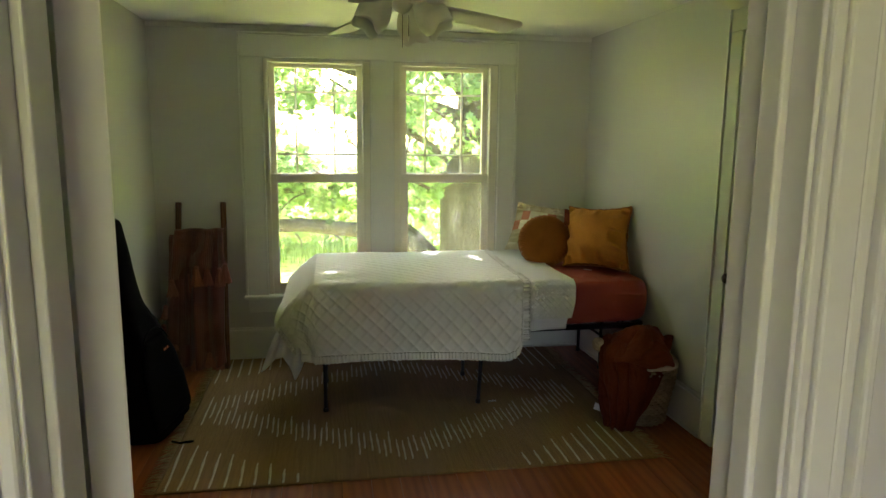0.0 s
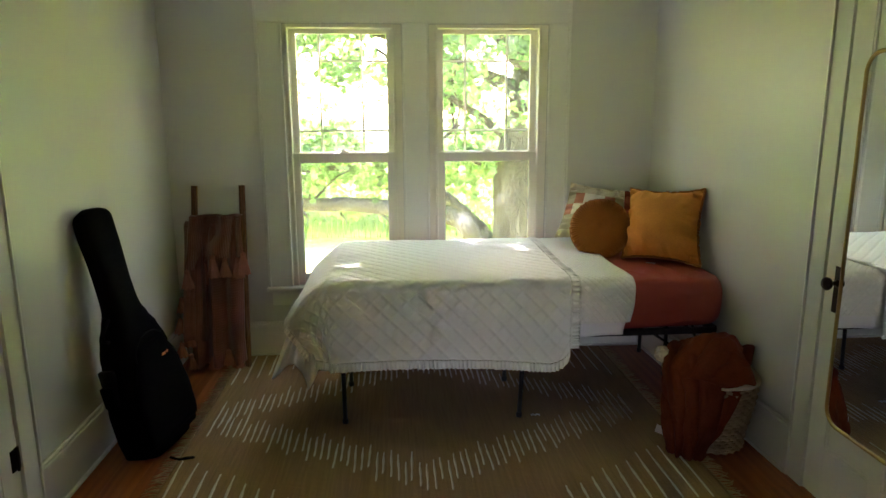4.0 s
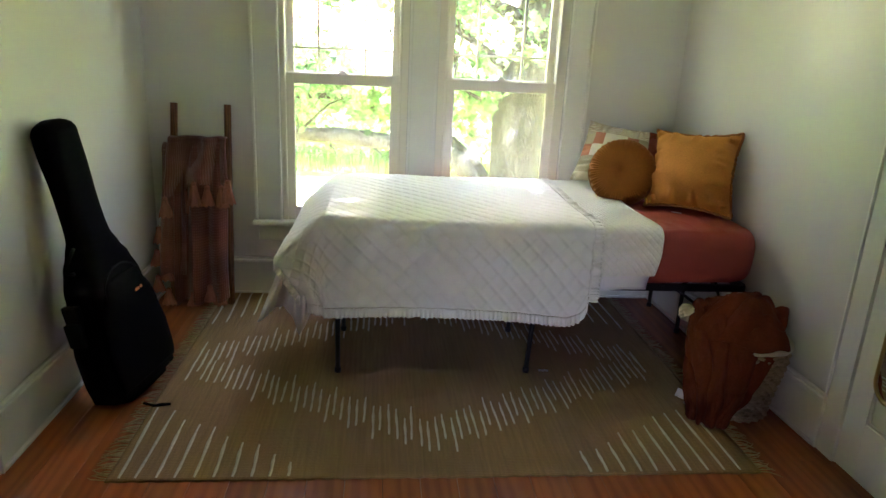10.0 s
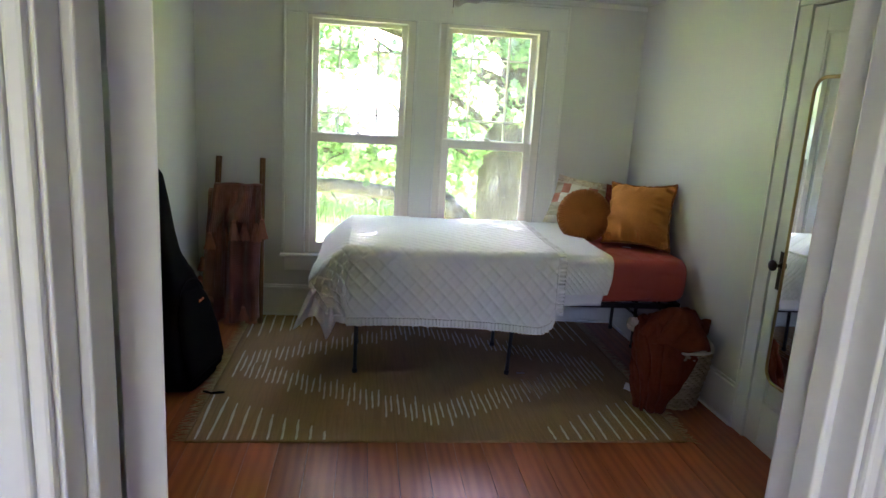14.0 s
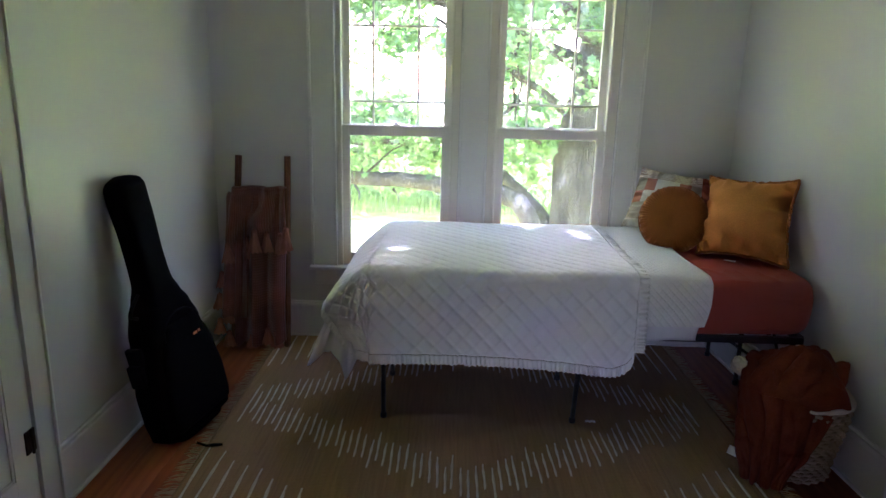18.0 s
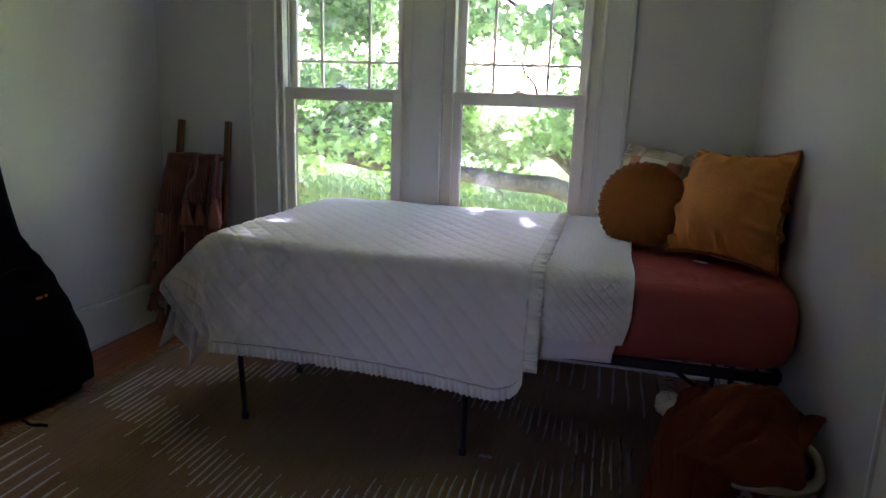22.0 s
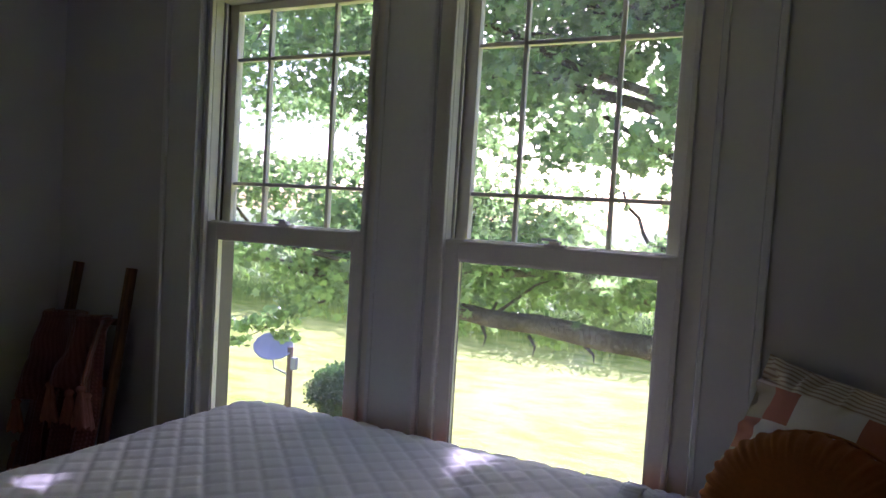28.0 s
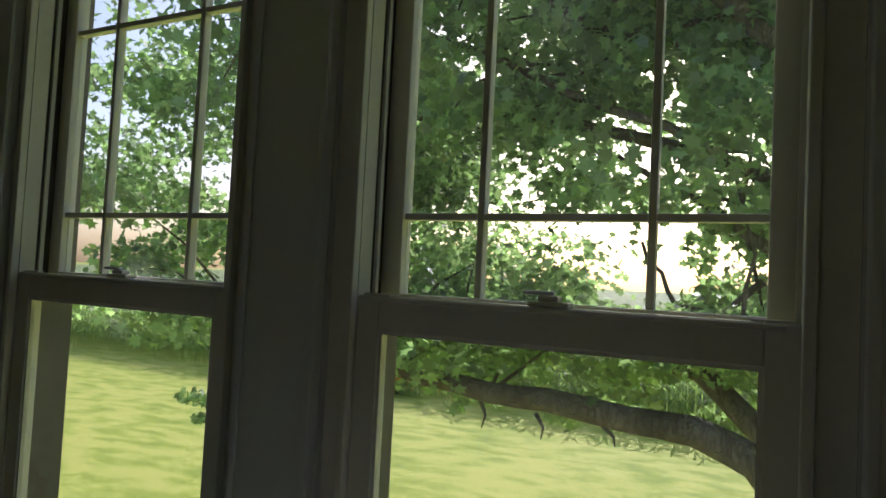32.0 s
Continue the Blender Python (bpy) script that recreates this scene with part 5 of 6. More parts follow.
under = throw_layer(-1.50, -1.205, 1.035, 0.045, 0.020, 2.1, 0.03, 2.0, 0.04, 1.4)
over = throw_layer(-1.525, -1.19, 1.045, 0.775, 0.064, 1.9, 0.05, 0.4, 0.09, 2.0)
side = throw_layer(-1.575, -1.45, 1.00, 0.22, 0.03, 1.3, 0.05, 5.0)
for nm, f in (("lower_layer", under), ("upper_fold", over), ("side_fold", side)):
    thick(part(nm, grid_mesh(f, 70, 90), KNIT, throw), 0.006)


def tassel(place, ln, seed):
    x, y, z = place
    t = part("tassel", tube_mesh([(x, y, z + 0.012), (x, y, z)], 0.003, 6), TASSEL, throw)
    skirt = lambda u, v: Vector((x + math.cos(2 * math.pi * u) * (0.013 + 0.030 * v + 0.004 * math.sin(u * 44 + seed)), y + math.sin(2 * math.pi * u) * (0.010 + 0.016 * v + 0.003 * math.sin(u * 37)), z - 0.016 - ln * v + 0.006 * math.sin(u * 50) * v))
    part("tassel_head", lathe([(0.001, 0.004), (0.013, 0.002), (0.0185, -0.008), (0.014, -0.018), (0.010, -0.020)], (x, y, z), 12), TASSEL, t)
    part("tassel_skirt", grid_mesh(skirt, 28, 6, closed_u=True), TASSEL, t)


for i, u in enumerate((0.03, 0.25, 0.45, 0.66, 0.86, 1.0)):
    p = over(u, 1.0)
    tassel((p.x, p.y - 0.012, p.z - 0.004), 0.105 + 0.012 * (i % 3), i)
for i, (px, pz) in enumerate(((-1.60, 0.50), (-1.615, 0.36), (-1.56, 0.27), (-1.61, 0.20), (-1.30, 0.14), (-1.55, 0.12), (-1.24, 0.12), (-1.40, 0.10))):
    tassel((px, on_pole(1, pz).y - 0.07, pz), min(0.085, pz - 0.03), i * 3.0)

# ---------------------------------------------------------------- guitar bag
BAG_BASE = Vector((-1.395, 3.50, 0.012))
BAG_TOP = Vector((-1.625, 3.455, 1.265))
bag_up = (BAG_TOP - BAG_BASE).normalized()
bag_n = Vector((0.965, -0.26, 0))
bag_n = (bag_n - bag_up * bag_n.dot(bag_up)).normalized()
bag_s = bag_up.cross(bag_n).normalized()
BAG_L = (BAG_TOP - BAG_BASE).length
bag = thing("guitar_gig_bag", "black padded nylon guitar gig bag leaning on the wall", "guitar bag", tuple(BAG_BASE))


def bag_half(v):
    """Half width of the bag at height v (0 to 1): lower bout, waist, upper bout, neck and head."""
    pts = [(0, 0.19), (0.03, 0.222), (0.10, 0.236), (0.2, 0.236), (0.3, 0.214), (0.42, 0.175), (0.5, 0.142), (0.55, 0.112), (0.60, 0.092), (0.8, 0.092), (0.92, 0.098), (0.955, 0.097), (0.98, 0.088), (0.992, 0.062), (1, 0.02)]
    for (a, p), (b2, q) in zip(pts, pts[1:]):
        if v <= b2:
            return p + (q - p) * smoothstep(a, b2, v)
    return pts[-1][1]


def bag_depth(v):
    return 0.19 - 0.075 * smoothstep(0.45, 0.65, v)


def bag_at(u, v):
    a = 2 * math.pi * u
    ca, sa = math.cos(a), math.sin(a)
    e = 0.42 + 0.16 * smoothstep(0.5, 0.7, v)
    h, d = bag_half(v), bag_depth(v) / 2
    endk = 1 if 0.02 < v else 0.82
    d *= 1 - 0.35 * smoothstep(0.96, 1.0, v)
    p = BAG_BASE + bag_up * (v * BAG_L) + bag_s * (math.copysign(abs(ca) ** e, ca) * h * endk) + bag_n * ((math.copysign(abs(sa) ** e, sa)) * d * endk)
    return p + bag_n * (0.007 * nz(p.y * 6, p.z * 6, 2) * (1 if sa > 0 else 0)) + bag_s * (0.004 * nz(p.x * 9, p.z * 5, 8))


b = bmesh.new()
b.from_mesh(grid_mesh(bag_at, 72, 120, "bag", closed_u=True))
for lo in (True, False):
    ring = sorted([v for v in b.verts if (v.index < 72 if lo else v.index >= 72 * 120)], key=lambda v: v.index)
    b.faces.new(ring if not lo else ring[::-1])
part("bag_body", b, NYLON, bag, "", True)


def bag_point(s, v, out):
    return BAG_BASE + bag_up * (v * BAG_L) + bag_s * s + bag_n * out


def pocket_at(u, v):
    s, h = (u * 2 - 1), 0.05 + 0.40 * v
    edge = (1 - abs(s) ** 6) * (1 - abs(v * 2 - 1) ** 8)
    return bag_point(s * (bag_half(h) - 0.03) * (1 - 0.25 * smoothstep(0.8, 1, v)), h, bag_depth(h) / 2 + 0.001 + 0.022 * edge ** 0.4)


thick(part("front_pocket", grid_mesh(pocket_at, 40, 40), NYLON, bag), 0.004)
part("pocket_zip", tube_mesh([bag_point(0.13 * math.cos(radians(a)) - 0.01, 0.40 + 0.09 * math.sin(radians(a)), bag_depth(0.4) / 2 + 0.016) for a in range(10, 181, 10)], 0.004, 6), NYLON2, bag)
part("carry_handle", tube_mesh([bag_point(-bag_half(0.5) - 0.005, 0.50, 0), bag_point(-bag_half(0.5) - 0.04, 0.515, 0), bag_point(-bag_half(0.55) - 0.05, 0.545, 0), bag_point(-bag_half(0.58) - 0.005, 0.58, 0)], 0.009, 8), NYLON2, bag)
m_bag = Matrix((bag_s, bag_n, bag_up)).transposed().to_4x4()
m_bag.translation = bag_point(0.06, 0.375, bag_depth(0.375) / 2 + 0.025)
part("printed_mark", boxes((-0.024, 0.004, -0.0005, 0.0008, -0.006, 0.006), (0.012, 0.026, -0.0005, 0.0008, -0.004, 0.008), m=m_bag), ORANGE, bag, "small orange printed mark")
for dv in (0.30, 0.36):
    mm = m_bag.copy()
    mm.translation = bag_point(-bag_half(dv) - 0.012, dv, -0.02)
    part("side_pouch", box(bmesh.new(), -0.014, 0.016, -0.04, 0.04, -0.055, 0.055, bev=0.008, m=mm), NYLON2, bag)
for ss in (-0.11, 0.1):
    mm = m_bag.copy()
    mm.translation = bag_point(ss, 0.02, -0.03)
    part("rubber_foot", box(bmesh.new(), -0.03, 0.03, -0.03, 0.03, -0.03, 0.01, bev=0.008, m=mm), NYLON2, bag)
part("loose_strap", tube_mesh([(-1.30, 3.30, 0.03), (-1.255, 3.295, 0.019), (-1.215, 3.30, 0.022), (-1.185, 3.312, 0.018)], [0.006, 0.006, 0.008, 0.006], 8), NYLON2, bag, "black strap end lying on the rug")

# ---------------------------------------------------------------- basket and blanket
BC = Vector((1.485, 3.315, 0.0))
basket = thing("woven_basket", "round seagrass basket with a pale rim holding a rust blanket", "basket", tuple(BC))


def basket_r(z):
    return 0.165 + 0.05 * smoothstep(0, 0.36, z)


part("basket_wall", lathe([(0.001, 0.002), (0.155, 0.002), (0.16, 0.01)] + [(basket_r(z / 20 * 0.36) - 0.012, z / 20 * 0.36) for z in range(1, 21)], BC, 40), SEAGRASS, basket)
for r in range(20):
    z = 0.012 + r * 0.0183
    pts = []
    for k in range(97):
        a = 2 * math.pi * k / 96
        rr = basket_r(z) + 0.0075 * math.sin(24 * a + math.pi * (r % 2)) - 0.002
        pts.append(BC + Vector((math.cos(a) * rr, math.sin(a) * rr, z + 0.002 * math.sin(5 * a + r))))
    part("rope_coil", tube_mesh(pts, 0.0092, 6, caps=False), SEAGRASS, basket)
part("rim", tube_mesh([BC + Vector((math.cos(radians(a)) * 0.215, math.sin(radians(a)) * 0.215, 0.377 + 0.006 * math.sin(radians(a * 3)))) for a in range(0, 364, 4)], 0.0155, 10, caps=False, wobble=lambda p, a: 0.25 * nz(p.x * 30, p.y * 30, a)), CREAM, basket, "cream knitted rim")
liner = thing("cream_knit", "cream chunky knit poking out of the basket", "blanket", (1.30, 3.455, 0.39))


def lump_at(u, v):
    a, p = 2 * math.pi * u, math.pi * (0.02 + 0.96 * v)
    r = 0.053 * (1 + 0.22 * nz(math.cos(a) * 1.6, math.sin(a) * 1.6, v * 4) + 0.07 * math.sin(a * 9 + v * 14) * math.sin(p) * math.sin(v * 34))
    return Vector((1.287 + 1.05 * r * math.cos(a) * math.sin(p) - 0.02 * math.cos(p), 3.457 + 0.8 * r * math.sin(a) * math.sin(p), 0.425 + 0.95 * r * math.cos(p)))


part("knit_lump", grid_mesh(lump_at, 72, 48, closed_u=True), CREAM, liner)

rust = thing("rust_blanket", "rust-brown crinkled muslin blanket spilling from the basket to the floor", "blanket", (1.465, 3.265, 0.38))


def crumple(a, b, seed):
    """Ridged folds of uneven width: sharp valleys between rounded rolls."""
    w = a + 0.9 * nz(a * 0.45 + seed, b * 0.6, 1.3) + 0.35 * nz(a * 1.3, b * 1.7, seed)
    f = abs(math.sin(w * math.pi / 2)) ** 0.55
    return f + 0.35 * nz(a * 2.1, b * 2.6, seed + 4)


def heap_at(u, v):
    a = 2 * math.pi * u
    toward = 0.5 + 0.5 * math.cos(a - radians(215))
    r = (0.182 + 0.058 * smoothstep(0.25, 0.7, toward)) * v
    x, y = math.cos(a) * r, math.sin(a) * r
    top = 0.185 * (1 - v ** 2.6) + 0.035 * nz(x * 8, y * 8, 2.0) + 0.075 * math.cos(a - radians(25)) * v * (1.15 - v)
    along, across = 0.8 * x + 0.6 * y, -0.6 * x + 0.8 * y
    fold = (crumple(across * 17 + 4 * along, along * 9, 1.0) - 0.6) * 0.04 * smoothstep(0.0, 0.25, 1.05 - v)
    edge = 0.03 * smoothstep(0.8, 1, v) * (1 - 2 * toward)
    wob = 1 + 0.12 * nz(math.cos(a) * 2, math.sin(a) * 2, 3.0) * (0.3 + 0.7 * toward)
    return BC + Vector((x * wob, y * wob, 0.385 + top + fold - edge))


thick(part("crumpled_top", grid_mesh(heap_at, 150, 44, closed_u=True), RUST, rust), 0.005)


def spill_at(u, v):
    """u across the fall of cloth, v from the heap's crown over the rim and down to the floor."""
    wide = 0.41 - 0.22 * smoothstep(0.35, 1.0, v) + 0.03 * nz(v * 3, 0.5)
    along = Vector((0.80, -0.60, 0)).normalized()
    outw = Vector((-0.52, -0.86, 0)).normalized()
    c = u - 0.5
    if v < 0.35:
        k = v / 0.35
        out, z = -0.07 + 0.29 * k, 0.555 - 0.13 * k ** 2.0 + (0.20 if c < 0 else -0.12) * c * (1 - 0.6 * k)
    else:
        k = (v - 0.35) / 0.65
        out, z = 0.22 + 0.055 * math.sin(k * math.pi * 0.7) + 0.03 * k, (0.425 + (0.08 if c < 0 else -0.048) * c) * (1 - k)
    out -= 0.42 * c * c * (1 - 0.5 * smoothstep(0.4, 1, v)) * (1 if v < 0.7 else 0.6)
    f = crumple(c * 7.5 + 2.6 * (1 - v) ** 2 + 0.7, v * 4, 6.0) - 0.6
    lean = 0.03 * (1 - v) ** 2 - 0.02 - 0.03 * smoothstep(0.3, 1, v)
    p = BC + along * (c * wide + lean - 0.03) + outw * (out + (0.022 + 0.02 * v) * f) + Vector((0, 0, z + (0.028 * f if v < 0.4 else 0.0)))
    p.z = max(p.z + 0.05 * abs(c) * smoothstep(0.75, 1, v) + 0.02 * nz(c * 8, 1.0) * v, 0.018)
    return p


thick(part("spilling_fold", grid_mesh(spill_at, 110, 100), RUST, rust), 0.006)
part("care_tag", box(bmesh.new(), -0.026, 0.026, -0.0008, 0.0008, -0.022, 0.022, m=Matrix.Translation((1.180, 3.21, 0.12)) @ Matrix.Rotation(radians(-30), 4, "Z") @ Matrix.Rotation(radians(12), 4, "Y")), PAPER, rust, "white sewn care tag")

# small crumpled white sheet on the rug by the bed's front leg
scrap = thing("white_scrap", "small crumpled white piece lying on the rug", "paper scrap", (0.62, 3.65, RGZ))
thick(part("wrapper", grid_mesh(lambda u, v: Vector((0.600 + 0.052 * u, 3.635 + 0.022 * v, RGZ + 0.004 + 0.005 * abs(math.sin(u * 7 + v * 3)))), 10, 5), PAPER, scrap), 0.001)

# ---------------------------------------------------------------- stick vacuum behind the open door
VX, VY = -1.30, 1.60
vac = thing("stick_vacuum", "black stick vacuum with a bent grey tube standing behind the door", "vacuum cleaner", (VX, VY, 0))
part("floor_head", box(bmesh.new(), VX - 0.10, VX + 0.10, VY - 0.06, VY + 0.06, 0.001, 0.055, bev=0.015), BLACK, vac)
part("tube", tube_mesh(bent_line([(VX - 0.02, VY - 0.115, 0.71), (VX, VY - 0.075, 0.65), (VX, VY - 0.02, 0.57), (VX, VY + 0.008, 0.49), (VX, VY + 0.01, 0.05)]), 0.013, 10), CHROME, vac, "bent grey metal tube")
part("grip", tube_mesh(bent_line([(VX - 0.02, VY - 0.16, 0.725), (VX - 0.02, VY - 0.13, 0.755), (VX - 0.02, VY - 0.095, 0.74), (VX - 0.02, VY - 0.11, 0.705)]), [0.02, 0.03, 0.034, 0.034, 0.032, 0.03, 0.028, 0.024, 0.022, 0.02, 0.018, 0.017, 0.016], 12), BLACK, vac, "rounded black handle")
part("motor_body", box(bmesh.new(), VX - 0.06, VX + 0.06, VY - 0.10, VY + 0.025, 0.36, 0.54, bev=0.02), BLACK, vac, "black square motor body")

# ---------------------------------------------------------------- outdoors
GZ = -3.7
structure("ground", boxes((-900, 900, -900, 900, GZ - 1, GZ)), LAWN, "sunlit mown lawn running to the horizon", "lawn")
RNG = np.random.default_rng(11)


def leaf_mesh(name, places, sizes, tilt=0.9, outline=None):
    """Many small flat leaves in one mesh: a lobed outline at each place, turned at random."""
    if outline is None:
        outline = np.array([(0, -0.5), (0.18, -0.22), (0.5, -0.2), (0.3, 0.08), (0.42, 0.36), (0.12, 0.26), (0, 0.62), (-0.12, 0.26), (-0.42, 0.36), (-0.3, 0.08), (-0.5, -0.2), (-0.18, -0.22)])
    n, k = len(places), len(outline)
    yaw, nod, roll = RNG.uniform(0, 2 * np.pi, n), RNG.normal(0, tilt, n), RNG.normal(0, tilt, n)
    lx = outline[None, :, 0] * sizes[:, None]
    ly = outline[None, :, 1] * sizes[:, None]
    lz = -0.25 * np.abs(lx) - 0.1 * np.abs(ly)
    y1, z1 = ly * np.cos(nod)[:, None] - lz * np.sin(nod)[:, None], ly * np.sin(nod)[:, None] + lz * np.cos(nod)[:, None]
    x2, z2 = lx * np.cos(roll)[:, None] + z1 * np.sin(roll)[:, None], -lx * np.sin(roll)[:, None] + z1 * np.cos(roll)[:, None]
    x3, y3 = x2 * np.cos(yaw)[:, None] - y1 * np.sin(yaw)[:, None], x2 * np.sin(yaw)[:, None] + y1 * np.cos(yaw)[:, None]
    v = np.stack([x3, y3, z2], -1) + places[:, None, :]
    me = bpy.data.meshes.new(name)
    me.vertices.add(n * k)
    me.vertices.foreach_set("co", v.reshape(-1).astype(np.float32))
    me.loops.add(n * k)
    me.loops.foreach_set("vertex_index", np.arange(n * k, dtype=np.int32))
    me.polygons.add(n)
    me.polygons.foreach_set("loop_start", np.arange(0, n * k, k, dtype=np.int32))
    me.update(calc_edges=True)
    return me


def bent(points, step=0.35, rough=0.12, seed=0.0):
    """A limb's line through its points, bent a little on the way."""
    pts = [Vector(p) for p in points]
    out = []
    for i in range(len(pts) - 1):
        p0, p1, p2, p3 = pts[max(i - 1, 0)], pts[i], pts[i + 1], pts[min(i + 2, len(pts) - 1)]
        n = max(2, int((p2 - p1).length / step))
        for k in range(n):
            t = k / n
            out.append(0.5 * ((2 * p1) + (p2 - p0) * t + (2 * p0 - 5 * p1 + 4 * p2 - p3) * t * t + (3 * p1 - p0 - 3 * p2 + p3) * t ** 3))
    out.append(pts[-1])
    return [p + Vector((nz(i * 0.5, seed), nz(i * 0.5, seed + 9), nz(i * 0.5, seed + 17))) * rough for i, p in enumerate(out)]


def bark_wobble(p, a):
    return 0.10 * nz(p.x * 2 + math.cos(a) * 1.5, p.y * 2 + math.sin(a) * 1.5, p.z * 1.3) + 0.04 * nz(math.cos(a) * 6, math.sin(a) * 6, p.z * 2)


tree = thing("maple_tree", "large old maple with a thick trunk and wide low limbs", "tree", (1.72, 9.5, GZ))
trunk_line = bent([(1.72, 9.6, GZ), (1.62, 9.5, -1.3), (1.62, 9.5, 0.8), (1.86, 9.6, 2.4), (1.95, 9.75, 4.6), (2.1, 10.0, 8.0)], 0.3, 0.03)
tr = [0.49 - 0.13 * smoothstep(GZ, -1.6, p.z) - 0.23 * smoothstep(0.4, 7.5, p.z) for p in trunk_line]
part("trunk", tube_mesh(trunk_line, tr, 22, wobble=bark_wobble), BARK, tree)
BOUGHS = [
    ([(1.60, 9.5, -1.75), (1.30, 9.3, -0.90), (1.02, 9.2, -0.15), (0.72, 9.15, 0.26), (0.35, 9.1, 0.41), (-0.15, 9.1, 0.47), (-0.8, 9.1, 0.50), (-1.7, 9.1, 0.57), (-3.4, 9.4, 0.72), (-5.6, 10.0, 0.85)], 0.165, 0.045, 0.55),
    ([(1.62, 9.55, -0.75), (1.10, 9.7, 0.02), (0.62, 10.0, 0.45), (-0.2, 10.6, 0.92), (-2.8, 12.0, 1.45), (-5.5, 13.0, 1.8)], 0.125, 0.035, 0.45),
    ([(0.25, 10.3, 0.72), (-0.7, 9.7, 0.95), (-1.4, 9.3, 0.96), (-3.0, 9.0, 1.0), (-4.4, 8.9, 1.15)], 0.05, 0.02, 0.3),
    ([(1.85, 9.5, 2.0), (1.1, 9.5, 2.25), (0.35, 9.5, 2.55), (-0.68, 9.4, 2.87), (-1.24, 9.4, 2.98), (-2.6, 9.5, 3.1)], 0.085, 0.03, 0.45),
    ([(1.75, 9.5, 1.1), (1.1, 9.4, 1.62), (0.62, 9.4, 1.95), (0.2, 9.4, 2.25), (-0.4, 9.4, 2.6)], 0.07, 0.022, 0.6),
    ([(1.95, 9.6, 3.0), (0.6, 9.2, 3.3), (-0.41, 8.8, 3.45), (-0.9, 8.6, 3.75), (-1.8, 8.4, 4.5)], 0.10, 0.04, 0.4),
    ([(0.75, 9.5, 1.55), (0.55, 9.5, 1.38), (0.33, 9.5, 1.31), (0.10, 9.5, 1.36), (-0.02, 9.5, 1.6), (-0.16, 9.5, 1.85)], 0.034, 0.014, 0.95),
    ([(1.0, 8.9, 1.05), (0.64, 8.9, 1.3), (0.70, 8.9, 1.75), (0.55, 8.9, 2.4)], 0.026, 0.009, 0.95),
    ([(1.80, 9.5, 1.7), (0.9, 9.2, 2.3), (-0.6, 8.8, 2.95), (-2.5, 8.3, 3.7), (-5.0, 8.2, 4.3)], 0.05, 0.02, 0.2),
    ([(1.85, 9.55, 2.2), (0.8, 8.6, 3.1), (0.0, 7.7, 3.8), (-0.9, 7.0, 4.3)], 0.12, 0.03, 0.25),
    ([(1.85, 9.6, 2.0), (3.2, 9.8, 2.8), (5.0, 10.2, 3.4), (7.0, 10.6, 3.6)], 0.15, 0.035, 0.2),
    ([(1.80, 9.6, 1.2), (2.6, 8.8, 2.0), (3.6, 8.0, 2.7), (4.6, 7.4, 3.0)], 0.12, 0.03, 0.25),
    ([(1.95, 9.7, 3.4), (0.6, 10.4, 4.6), (-1.4, 11.0, 5.6), (-4.0, 11.4, 6.2)], 0.13, 0.03, 0.25),
    ([(1.95, 9.7, 4.0), (2.8, 9.0, 5.4), (3.0, 8.2, 6.6)], 0.11, 0.03, 0.25),
]
# rays of sun that come through the crown, by where they land
SUNSPOTS = [((-0.40, 3.79, 0.86), 0.078), ((0.30, 4.05, 0.86), 0.042), ((0.355, 4.60, 0.86), 0.066), ((0.62, 4.11, 0.86), 0.062), ((0.645, 4.35, 0.86), 0.062)]
# open gaps in the crown: centre and half sizes
GAPS = [((-0.58, 10.4, 1.87), (0.95, 3.6, 0.28)), ((-4.7, 10.2, 2.58), (1.25, 3.4, 0.33)), ((-0.2, 10.2, 1.55), (0.42, 2.4, 0.17)), ((0.0, 9.9, 2.65), (0.30, 3.2, 0.22)),
        ((-6.2, 10.0, 4.1), (0.9, 2.6, 0.45)), ((-5.2, 10.2, 0.72), (1.4, 2.5, 0.36)), ((1.3, 9.9, 2.2), (0.3, 2.4, 0.22)), ((-2.3, 10.2, 2.2), (0.30, 2.5, 0.26)), ((-1.4, 10.0, 2.35), (0.3, 2.5, 0.18)), ((0.75, 10.0, 3.95), (0.5, 3.0, 0.35))]
# holes that run slantwise through the crown: middle, half size, slant across
SLANTED = [((-4.75, 10.2, 2.60), (0.95, 3.8, 0.36), -0.80), ((-6.05, 10.2, 4.25), (0.85, 3.8, 0.42), -1.0), ((-0.30, 10.2, 2.68), (0.36, 3.8, 0.36), -0.15), ((-0.45, 10.2, 1.42), (0.5, 3.8, 0.22), -0.17)]
centres, twigs = [], []
for li, (pts, r0, r1, first) in enumerate(BOUGHS):
    line = bent(pts, 0.3, 0.07, li * 3.3)
    n = len(line) - 1
    part("limb", tube_mesh(line, [r0 + (r1 - r0) * (i / n) ** 0.8 for i in range(n + 1)], 14, wobble=bark_wobble), BARK, tree)
    for i in range(int(n * first), n + 1):
        for s in range(2):
            way = Vector((RNG.normal(0, 0.8), RNG.normal(0.35, 0.65), RNG.normal(0.12, 0.42))).normalized()
            ln = RNG.uniform(0.5, 1.9) * (0.6 + 0.5 * i / n)
            end = line[i] + way * ln + Vector((0, 0, -0.18 * ln))
            if end.y < 6.0 or end.z < 0.62:
                continue
            twigs.append((line[i], line[i].lerp(end, 0.5) + Vector((0, 0, 0.1)), end))
            centres.append((end, 0.40 + 0.2 * RNG.uniform(), 165))
            if RNG.uniform() < 0.5:
                centres.append((line[i].lerp(end, 0.6), 0.32, 120))
